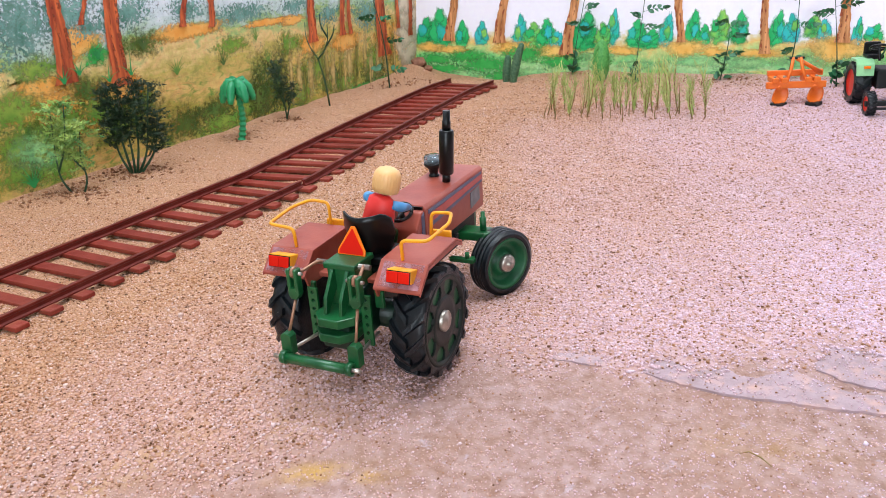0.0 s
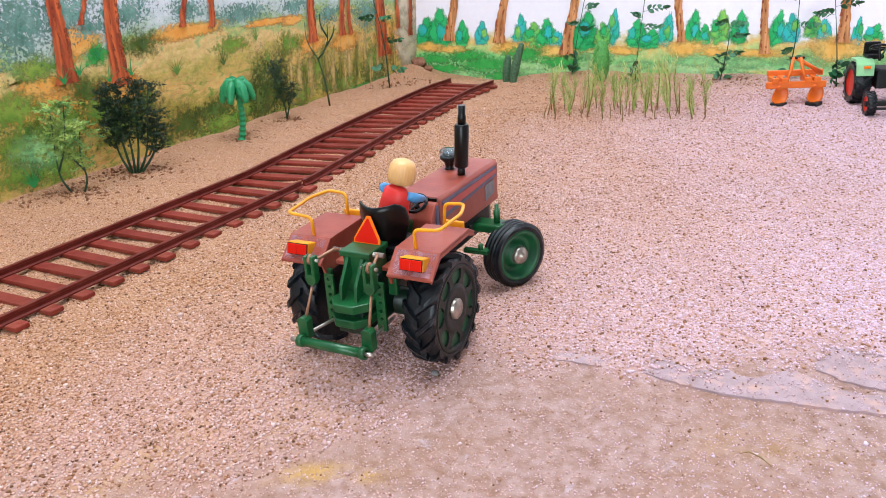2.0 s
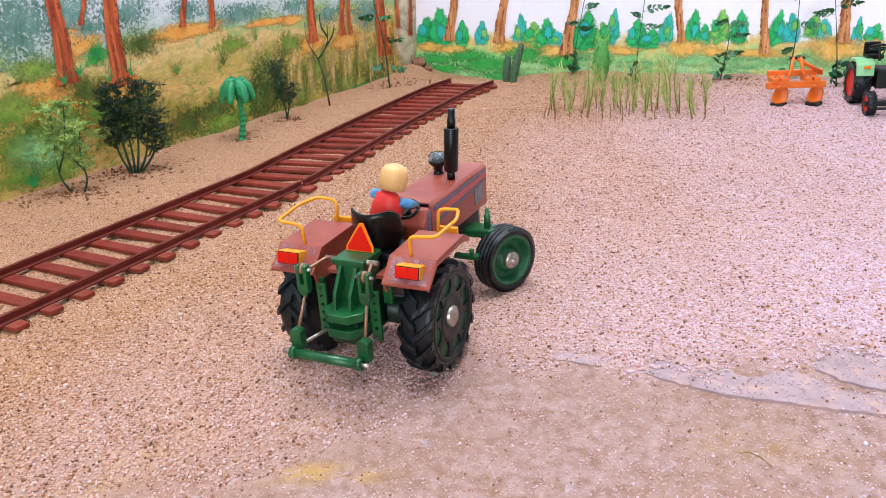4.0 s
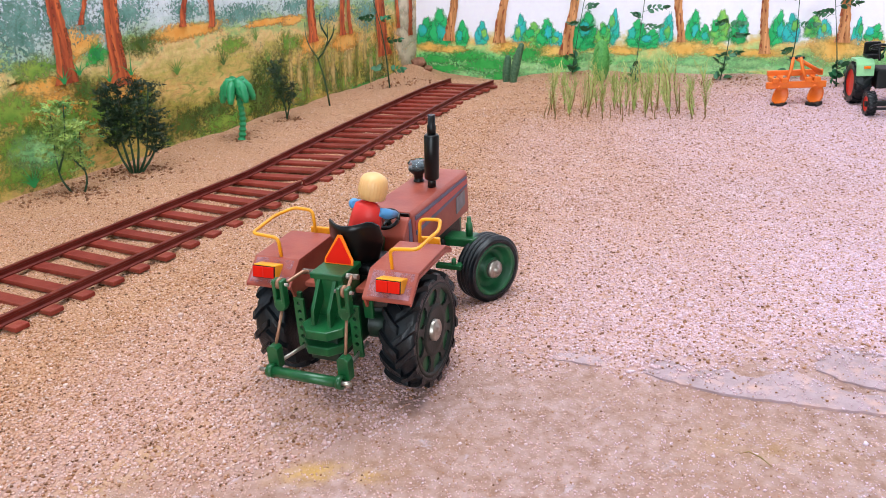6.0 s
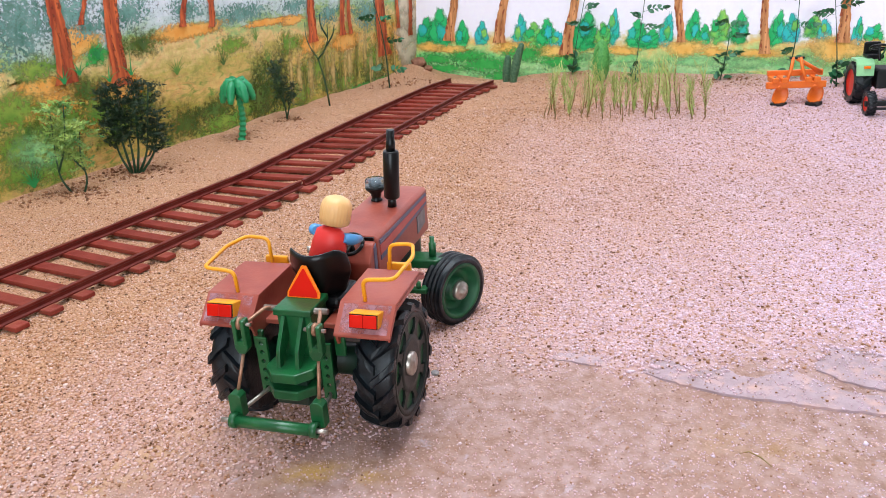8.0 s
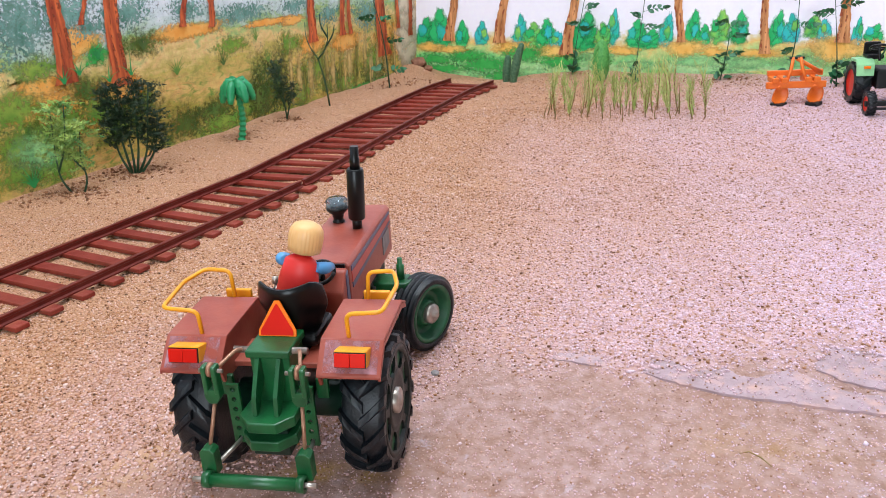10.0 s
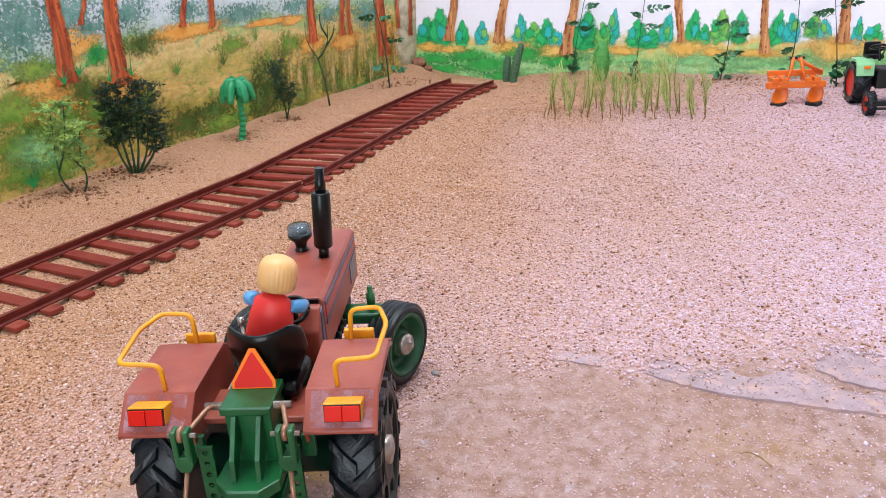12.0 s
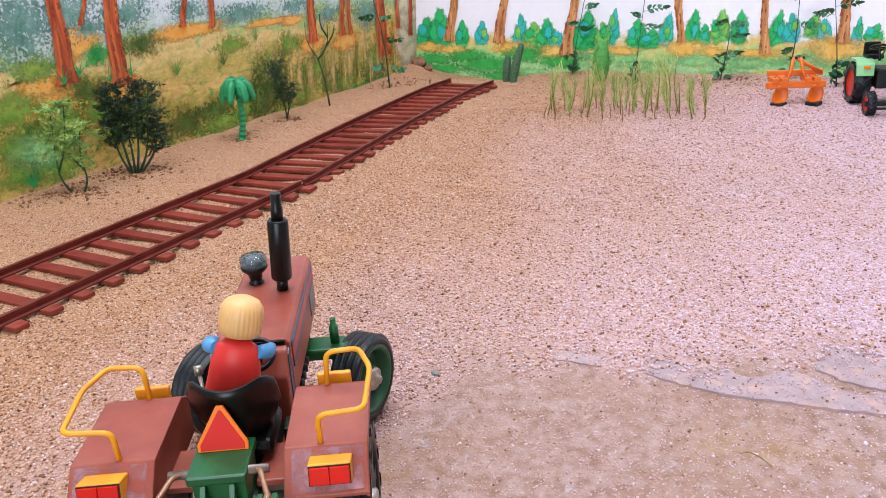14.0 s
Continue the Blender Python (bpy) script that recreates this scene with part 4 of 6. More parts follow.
def fender(parent, s):
    """Sheet fender: slanted back, flat top, turned-down front and an upright inner wall; s is the side."""
    bm = bmesh.new()
    path = [(-0.0385, 0.0868), (-0.0235, 0.1020), (0.0235, 0.1035), (0.0330, 0.0985)]
    low = [(y, z - 0.0018) for y, z in path]
    a, b = sorted((0.0277 * s, 0.0640 * s))
    prism(bm, path + low[::-1], 0, a, b, 0.0005)
    wall = [(-0.0370, 0.0865), (-0.0240, 0.1005), (0.0230, 0.1020), (0.0320, 0.0970), (0.0320, 0.0780), (-0.0340, 0.0780)]
    a, b = sorted((0.0277 * s, 0.0293 * s))
    prism(bm, wall, 0, a, b)
    lip = [(-0.0238, 0.1000), (0.0232, 0.1016), (0.0325, 0.0967), (0.0325, 0.0945), (0.0220, 0.0985), (-0.0235, 0.0975), (-0.0385, 0.0845), (-0.0385, 0.0866)]
    a, b = sorted((0.0628 * s, 0.0640 * s))
    prism(bm, lip, 0, a, b)
    f = part("fender", bm, M_BROWN, parent, "brown sheet fender with a slanted back")
    # yellow grab rail
    bm = bmesh.new()
    pts = [(0.0435 * s, -0.0215, 0.1015), (0.0435 * s, -0.0225, 0.1165), (0.0640 * s, -0.0235, 0.1185), (0.0660 * s, 0.0080, 0.1205), (0.0600 * s, 0.0255, 0.1215), (0.0440 * s, 0.0255, 0.1205), (0.0430 * s, 0.0245, 0.1025)]
    tube(bm, rounded(pts, 0.0045, 5), 0.0013, 10)
    part("grab_rail", bm, M_YELLOW, f, "bent yellow wire grab rail")
    # yellow lamp block in front of the fender
    bm = bmesh.new()
    box(bm, min(0.037 * s, 0.054 * s), max(0.037 * s, 0.054 * s), 0.0345, 0.0375, 0.094, 0.1035, 0.0008)
    part("marker_lamp", bm, M_YELLOW, f, "yellow marker lamp block")
    # pale lilac tint over the slanted back, broken up by noise
    bm = bmesh.new()
    a, b = sorted((0.0310 * s, 0.0618 * s))
    bm.faces.new([bm.verts.new(p) for p in ((a, -0.0375, 0.0881), (b, -0.0375, 0.0881), (b, -0.0245, 0.1013), (a, -0.0245, 0.1013))])
    part("lilac_patch", bm, M_LILAC, f, "pale lilac patch on the slanted back")
    # tail lamp on the slanted back
    bm = bmesh.new()
    box(bm, -0.0092, 0.0092, -0.0046, 0.0048, -0.006, 0.0042, 0.0007)
    bm.transform(Matrix.Translation((0.0480 * s, -0.0335, 0.0958)) @ pose(0, 0, 0, 76, 0, 0))
    lamp = part("tail_lamp", bm, M_YELLOW, f, "yellow tail lamp housing")
    bm = bmesh.new()
    box(bm, -0.0089, 0.0089, -0.0045, 0.0040, 0.0040, 0.0048)
    bm.transform(Matrix.Translation((0.0480 * s, -0.0335, 0.0958)) @ pose(0, 0, 0, 76, 0, 0))
    part("bezel", bm, M_BLACK, lamp, "thin black bezel")
    for i in (0, 1):
        bm = bmesh.new()
        box(bm, -0.0085 + 0.0086 * i, -0.0001 + 0.0086 * i, -0.0041, 0.0035, 0.0044, 0.0056, 0.0003)
        bm.transform(Matrix.Translation((0.0480 * s, -0.0335, 0.0958)) @ pose(0, 0, 0, 76, 0, 0))
        part("lens", bm, M_RED, lamp, "red plastic lens")
    return f


def lift_linkage(parent, s):
    """Rocker, fork, rod and lower fork of one side of the hitch."""
    bm = bmesh.new()
    tube(bm, rounded([(0.0160 * s, -0.0290, 0.0965), (0.0185 * s, -0.0330, 0.0985), (0.0235 * s, -0.0480, 0.0955), (0.0245 * s, -0.0530, 0.1000)], 0.004), 0.0012, 8)
    lathe(bm, [(0.0, -0.001), (0.0040, -0.001), (0.0040, 0.001), (0.0, 0.001)], pose(0.0245 * s, -0.0535, 0.0975) @ XAXIS, 20)
    part("rocker_arm", bm, M_BRONZE, parent, "bronze-coloured rocker arm")
    bm = bmesh.new()
    for k in (-1, 1):
        box(bm, 0.0245 * s + k * 0.0029 - 0.0014, 0.0245 * s + k * 0.0029 + 0.0014, -0.0575, -0.0510, 0.0840, 0.1010, 0.0010)
    prism(bm, [(0.0245 * s - 0.0043, 0.0870), (0.0245 * s + 0.0043, 0.0870), (0.0245 * s + 0.0043, 0.0820), (0.0245 * s + 0.0022, 0.0785), (0.0245 * s - 0.0022, 0.0785), (0.0245 * s - 0.0043, 0.0820)], 1, -0.0572, -0.0513, 0.0005)
    fork = part("fork", bm, M_GREEN, parent, "green forked clevis")
    bm = bmesh.new()
    tube(bm, [(0.0175 * s, -0.0540, 0.0972), (0.0310 * s, -0.0540, 0.0972)], 0.0012, 10)
    part("pin", bm, M_STEEL, fork, "steel pin")
    bm = bmesh.new()
    tube(bm, [(0.0245 * s, -0.0543, 0.0800), (0.0268 * s, -0.0650, 0.0560)], 0.0011, 10)
    part("lift_rod", bm, M_BRONZE, parent, "thin bronze-coloured lift rod")
    bm = bmesh.new()
    prism(bm, [(-0.0042, -0.0085), (0.0042, -0.0085), (0.0042, 0.0060), (0.0020, 0.0080), (-0.0020, 0.0080), (-0.0042, 0.0060)], 1, -0.0035, 0.0035, 0.0005)
    bm.transform(Matrix.Translation((0.0268 * s, -0.0665, 0.0500)))
    part("lower_fork", bm, M_GREEN, parent, "green lower clevis block")
    bm = bmesh.new()
    tube(bm, [(0.0250 * s, -0.0660, 0.0450), (0.0190 * s, -0.0220, 0.0430)], 0.0013, 8)
    part("lower_link", bm, M_STEEL, parent, "steel lower link bar")


M_LILAC = material("lilac_tint", lin(186, 140, 150), lin(168, 112, 118), 90, 0.5)


def patchy_alpha(m):
    t = m.node_tree
    co = t.nodes.new("ShaderNodeTexCoord").outputs["Object"]
    t.links.new(step_node(t, noise_node(t, co, 70, 6, 0.6), 0.36, 0.66), t.nodes["Principled BSDF"].inputs["Alpha"])


patchy_alpha(M_LILAC)


def build_tractor():
    t = thing("toy_tractor", "brown and green toy farm tractor driving over gravel", "toy tractor")
    # bonnet: rounded top edges, cut-out low at the back
    bm = bmesh.new()
    prism(bm, [(-0.0205, 0.0735), (0.0205, 0.0735), (0.0208, 0.1085), (0.0185, 0.1112), (-0.0185, 0.1112), (-0.0208, 0.1085)], 1, 0.0615, 0.1800, 0.0009)
    hood = part("bonnet", bm, M_BROWN, t, "brown sheet bonnet with worn edges")
    for s in (-1, 1):
        def side(name, y0, y1, zs, m, lab):
            b2 = bmesh.new()
            a, b = sorted((0.0204 * s, 0.0214 * s))
            prism(b2, [(y0, zs[0]), (y1, zs[1]), (y1, zs[2]), (y0, zs[3])], 0, a, b)
            part(name, b2, m, hood, lab)
        side("stripe", 0.066, 0.176, (0.1035, 0.1045, 0.1068, 0.1068), M_STRIPE, "grey-blue decal stripe")
        side("stripe", 0.066, 0.176, (0.0955, 0.1000, 0.1042, 0.1030), M_CORAL, "coral decal stripe")
        side("stripe", 0.066, 0.176, (0.0915, 0.0975, 0.0997, 0.0952), M_STRIPE, "grey-blue decal stripe")
        side("badge", 0.150, 0.170, (0.0800, 0.0830, 0.0960, 0.0945), M_PLATE, "grey slanted badge plate")
    # black strip put in for the dark gap at the bonnet's back edge
    bm = bmesh.new()
    box(bm, -0.0185, 0.0185, 0.0600, 0.0618, 0.090, 0.1105)
    part("bonnet_gap", bm, M_BLACK, hood, "black strip standing in for the gap")
    # cowl under the steering wheel
    bm = bmesh.new()
    prism(bm, [(0.0605, 0.0620), (0.0605, 0.1085), (0.0560, 0.1075), (0.0470, 0.0960), (0.0445, 0.0620)], 0, -0.0200, 0.0200, 0.0014)
    cowl = part("cowl", bm, M_BROWN, t, "brown dashboard cowl")
    for s in (-1, 1):
        bm = bmesh.new()
        a, b = sorted((0.0199 * s, 0.0206 * s))
        prism(bm, [(0.0530, 0.0660), (0.0595, 0.0660), (0.0595, 0.1070), (0.0555, 0.1050)], 0, a, b)
        part("stripe", bm, M_STRIPE, cowl, "grey-blue decal stripe")
    # engine, gearbox, chassis
    bm = bmesh.new()
    box(bm, -0.0150, 0.0150, 0.0600, 0.1720, 0.0500, 0.0740, 0.002)
    box(bm, -0.0170, 0.0170, 0.0800, 0.1300, 0.0560, 0.0745, 0.002)
    for i in range(5):
        tube(bm, [(0.0165, 0.085 + 0.009 * i, 0.064), (0.0200, 0.085 + 0.009 * i, 0.064)], 0.0028, 10)
        tube(bm, [(-0.0165, 0.085 + 0.009 * i, 0.064), (-0.0200, 0.085 + 0.009 * i, 0.064)], 0.0028, 10)
    part("engine", bm, M_CAST, t, "black engine block")
    bm = bmesh.new()
    box(bm, -0.0140, 0.0140, -0.0280, 0.0640, 0.0400, 0.0800, 0.003)
    tube(bm, [(-0.0360, 0, 0.048), (0.0360, 0, 0.048)], 0.0110, 18)
    part("gearbox", bm, M_DGREEN, t, "dark green gearbox and rear axle casing")
    # deck plates between the fenders
    for s in (-1, 1):
        bm = bmesh.new()
        a, b = sorted((0.0125 * s, 0.0282 * s))
        box(bm, a, b, -0.0200, 0.0080, 0.0800, 0.0835, 0.0006)
        box(bm, a, b, 0.0080, 0.0520, 0.0600, 0.0630, 0.0006)
        part("deck_plate", bm, M_BROWN, t, "brown deck plate")
    bm = bmesh.new()
    box(bm, 0.0170, 0.0260, 0.0300, 0.0420, 0.0630, 0.0760, 0.001)
    part("battery_box", bm, M_DGREEN, t, "dark green box by the footplate")
    # hydraulic housing with lid, ribs and stacked plates
    bm = bmesh.new()
    prism(bm, [(-0.0100, 0.0945), (-0.0330, 0.0945), (-0.0320, 0.0560), (-0.0100, 0.0560)], 0, -0.0115, 0.0115, 0.0008)
    hyd = part("hydraulic_housing", bm, M_GREEN, t, "green hydraulic lift housing")
    bm = bmesh.new()
    box(bm, -0.0128, 0.0128, -0.0355, -0.0080, 0.0945, 0.0990, 0.0009)
    part("lid", bm, M_GREEN, hyd, "green housing lid")
    for s in (-1, 1):
        bm = bmesh.new()
        prism(bm, [(-0.0320, 0.0945), (-0.0352, 0.0945), (-0.0470, 0.0770), (-0.0490, 0.0655), (-0.0455, 0.0655), (-0.0320, 0.0800)], 0, 0.0062 * s - 0.0013, 0.0062 * s + 0.0013, 0.0003)
        part("rib", bm, M_GREEN, hyd, "green slanting rib")
    plate = [(-0.0150, -0.0260), (-0.0160, -0.0470), (-0.0080, -0.0560), (0.0080, -0.0560), (0.0160, -0.0470), (0.0150, -0.0260)]
    for z0, z1 in ((0.0595, 0.0660), (0.0480, 0.0545)):
        bm = bmesh.new()
        prism(bm, plate, 2, z0, z1, 0.0009)
        part("hitch_plate", bm, M_GREEN, hyd, "green chamfered hitch plate")
    bm = bmesh.new()
    box(bm, -0.0110, 0.0110, -0.0480, -0.0270, 0.0400, 0.0600, 0.001)
    part("hitch_core", bm, M_DGREEN, hyd)
    for s in (-1, 1):
        bm = bmesh.new()
        holed_plate(bm, 0.0215 * s, -0.0380, 0.0420, 0.0800, 0.0075, 6)
        bmesh.ops.remove_doubles(bm, verts=bm.verts[:], dist=0.00005)
        part("holed_plate", bm, M_GREEN, t, "green plate with a column of holes")
        bm = bmesh.new()
        a, b = sorted((0.0245 * s, 0.0315 * s))
        box(bm, a, b, -0.0320, -0.0290, 0.0680, 0.0810, 0.0008)
        part("side_lug", bm, M_GREEN, t, "pale worn green lug")
        lift_linkage(t, s)
    bm = bmesh.new()
    tube(bm, [(-0.0215, -0.0290, 0.0965), (0.0215, -0.0290, 0.0965)], 0.0020, 12)
    part("rocker_shaft", bm, M_STEEL, t, "steel rocker shaft")
    bm = bmesh.new()
    tube(bm, [(-0.0270, -0.0745, 0.0425), (0.0250, -0.0745, 0.0425)], 0.0036, 6)
    for s in (-1, 1):
        lathe(bm, [(0.0026, -0.0020), (0.0047, -0.0020), (0.0047, 0.0020), (0.0026, 0.0020)], pose(0.0262 * s, -0.0740, 0.0425) @ XAXIS, 14)
    bar = part("drawbar", bm, M_GREEN, t, "green six-sided drawbar")
    for s in (-1, 1):
        bm = bmesh.new()
        tube(bm, [(0.0250 * s, -0.0745, 0.0425), (0.0345 * s, -0.0745, 0.0425)], 0.0015, 10)
        part("bar_end", bm, M_STEEL, bar, "steel bar end")
    # warning triangle leaning on the lid
    lay = Matrix.Translation((0, -0.0170, 0.0988)) @ pose(0, 0, 0, -16, 0, 0)
    bm = bmesh.new()
    prism(bm, [(-0.0112, 0.0), (0.0112, 0.0), (0.0112, 0.0035), (0.0016, 0.0205), (-0.0016, 0.0205), (-0.0112, 0.0035)], 1, -0.0008, 0.0008, 0.0004)
    bm.transform(lay)
    tri = part("warning_triangle", bm, M_ORANGE, t, "orange-bordered warning triangle")
    bm = bmesh.new()
    prism(bm, [(-0.0096, 0.0008), (0.0096, 0.0008), (0.0096, 0.0034), (0.0004, 0.0186), (-0.0004, 0.0186), (-0.0096, 0.0034)], 1, -0.0013, -0.0006)
    bm.transform(lay)
    part("reflector", bm, M_RED, tri, "red reflecting face")
    # seat: scooped back shell, pan and stem
    bm = bmesh.new()
    grid = []
    for layer in (0, 1):
        rows = []
        for j in range(9):
            v = j / 8
            row = []
            for i in range(15):
                u = i / 7 - 1
                w = 0.0125 + 0.0085 * min(1, v * 1.6) - 0.0015 * max(0, v - 0.8) * 5 * (abs(u) ** 3)
                x = w * u
                top = 0.1255 - 0.0022 * math.cos(u * math.pi) * (0.5) - 0.0045 * max(0, abs(u) - 0.72) ** 1.5 * 8
                z = 0.0880 + (top - 0.0880) * v
                y = -0.0060 - 0.0050 * v + 0.0150 * u * u + 0.0016 * layer
                row.append(bm.verts.new((0.0025 + x, y, z)))
            rows.append(row)
        grid.append(rows)
    for layer, rows in enumerate(grid):
        for j in range(8):
            for i in range(14):
                f = [rows[j][i], rows[j][i + 1], rows[j + 1][i + 1], rows[j + 1][i]]
                bm.faces.new(f if layer == 0 else f[::-1]).smooth = True
    a, b = grid
    rim = [(j, 0) for j in range(9)] + [(8, i) for i in range(1, 15)] + [(j, 14) for j in range(7, -1, -1)] + [(0, i) for i in range(13, 0, -1)]
    for p, q in zip(rim, rim[1:] + rim[:1]):
        bm.faces.new((a[p[0]][p[1]], a[q[0]][q[1]], b[q[0]][q[1]], b[p[0]][p[1]]))
    bmesh.ops.recalc_face_normals(bm, faces=bm.faces[:])
    seat = part("seat", bm, M_BLACK, t, "glossy black scooped seat")
    bm = bmesh.new()
    box(bm, -0.0150, 0.0195, -0.0070, 0.0260, 0.0860, 0.0945, 0.0035, 3)
    part("seat_pan", bm, M_BLACK, seat, "glossy black seat pan")
    bm = bmesh.new()
    box(bm, -0.0060, 0.0080, -0.0040, 0.0180, 0.0790, 0.0870, 0.001)
    part("seat_base", bm, M_DGREEN, seat)
    # steering wheel and column
    bm = bmesh.new()
    lay = Matrix.Translation((0.0050, 0.0500, 0.1090)) @ pose(0, 0, 0, 30, 0, 0)
    ring = [lay @ Vector((0.0092 * math.cos(2 * math.pi * k / 28), 0.0092 * math.sin(2 * math.pi * k / 28), 0)) for k in range(29)]
    tube(bm, ring, 0.0014, 8)
    for k in range(3):
        a = 2 * math.pi * k / 3 + 0.5
        tube(bm, [lay @ Vector((0, 0, -0.001)), lay @ Vector((0.0092 * math.cos(a), 0.0092 * math.sin(a), 0))], 0.0012, 6)
    tube(bm, [lay @ Vector((0, 0, 0)), lay @ Vector((0, 0, -0.016))], 0.0022, 10)
    part("steering_wheel", bm, M_BLACK, t, "black three-spoke steering wheel")
    # exhaust
    bm = bmesh.new()
    e0, e1 = Vector((0.0094, 0.1266, 0.1100)), Vector((0.0131, 0.1268, 0.1722))
    at = lambda k: e0 + (e1 - e0) * k
    tube(bm, [at(0), at(0.16)], 0.0035, 16)
    exh = part("exhaust", bm, M_BLACK, t, "black exhaust stack")
    bm = bmesh.new()
    tube(bm, [at(0.13), at(0.15), at(0.72), at(0.74)], [0.0052, 0.0062, 0.0062, 0.0054], 20)
    part("muffler", bm, M_BLACK, exh, "glossy black muffler")
    bm = bmesh.new()
    tube(bm, [at(0.72), at(0.86), at(0.87), at(1.0)], [0.0036, 0.0036, 0.0031, 0.0031], 16)
    part("tailpipe", bm, M_BLACK, exh, "black stepped tailpipe")
    # air pre-cleaner
    bm = bmesh.new()
    lay = Matrix.Translation((-0.0085, 0.1400, 0.1108))
    lathe(bm, [(0.0, 0.0), (0.0046, 0.0), (0.0046, 0.0015), (0.0038, 0.002), (0.0038, 0.0042), (0.0044, 0.005), (0.0042, 0.0065), (0.0080, 0.0100), (0.0084, 0.0118), (0.0078, 0.0124), (0.0, 0.0124)], lay, 28)
    pre = part("air_cleaner", bm, M_BLACK, t, "black air pre-cleaner stem and bowl")
    bm = bmesh.new()
    lathe(bm, [(0.0080, 0.0125), (0.0082, 0.0172), (0.0070, 0.0188), (0.0, 0.0192)], lay, 28)
    part("dome", bm, M_GLASS, pre, "clear plastic dome")
    bm = bmesh.new()
    lathe(bm, [(0.0, 0.0125), (0.0040, 0.0125), (0.0040, 0.0150), (0.0, 0.0152)], lay, 20)
    part("filter_core", bm, M_PLATE, pre, "grey core under the dome")
    # front axle with king pins and steering rods
    bm = bmesh.new()
    prism(bm, [(-0.0400, 0.1330), (-0.0440, 0.1370), (-0.0440, 0.1480), (-0.0400, 0.1520), (0.0400, 0.1520), (0.0440, 0.1480), (0.0440, 0.1370), (0.0400, 0.1330)], 2, 0.0560, 0.0640, 0.0015)
    box(bm, -0.0140, 0.0140, 0.1280, 0.1780, 0.0520, 0.0735, 0.002)
    axle = part("front_axle", bm, M_GREEN, t, "green front axle beam")
    for s in (-1, 1):
        bm = bmesh.new()
        tube(bm, [(0.0350 * s, 0.1425, 0.0640), (0.0350 * s, 0.1425, 0.0755), (0.0350 * s, 0.1425, 0.0756), (0.0350 * s, 0.1425, 0.0810)], [0.0030, 0.0030, 0.0019, 0.0019], 14)
        tube(bm, [(0.0350 * s, 0.1425, 0.0300), (0.0350 * s, 0.1425, 0.0600)], 0.0035, 12)
        tube(bm, [(0.0350 * s, 0.1425, 0.0355), (0.0440 * s, 0.1425, 0.0355)], 0.0030, 10)
        part("king_pin", bm, M_GREEN, axle, "green king pin with a stepped cap")
        bm = bmesh.new()
        box(bm, min(0.014 * s, 0.037 * s), max(0.014 * s, 0.037 * s), 0.1130, 0.1190, 0.0430, 0.0470, 0.0008)
        tube(bm, [(0.0300 * s, 0.1160, 0.0460), (0.0300 * s, 0.1160, 0.0520)], 0.0022, 6)
        box(bm, 0.0330 * s - 0.0020, 0.0330 * s + 0.0020, 0.1160, 0.1420, 0.0430, 0.0465, 0.0006)
        part("steering_rod", bm, M_GREEN, axle, "green steering rod with a bolt")
    for s in (-1, 1):
        fender(t, s)
    # gear lever on the left
    bm = bmesh.new()
    tube(bm, [(-0.0220, 0.0400, 0.0620), (-0.0225, 0.0420, 0.0950), (-0.0240, 0.0450, 0.1040)], 0.0011, 8)
    tube(bm, [(-0.0240, 0.0450, 0.1030), (-0.0246, 0.0465, 0.1075)], 0.0022, 8)
    part("gear_lever", bm, M_STEEL, t, "bare steel gear lever")
    for ob in t.children_recursive:
        ob.data.transform(BODY)
    wheels = []
    for s in (-1, 1):
        w = rear_wheel(t, s)
        wheels.append((w, Vector((REAR_AT[0] * s, REAR_AT[1], REAR_AT[2])), 0.0, R_REAR))
        w = front_wheel(t, s)
        wheels.append((w, Vector((FRONT_AT[0] * s, FRONT_AT[1], FRONT_AT[2])), STEER, R_FRONT))
    return t, wheels


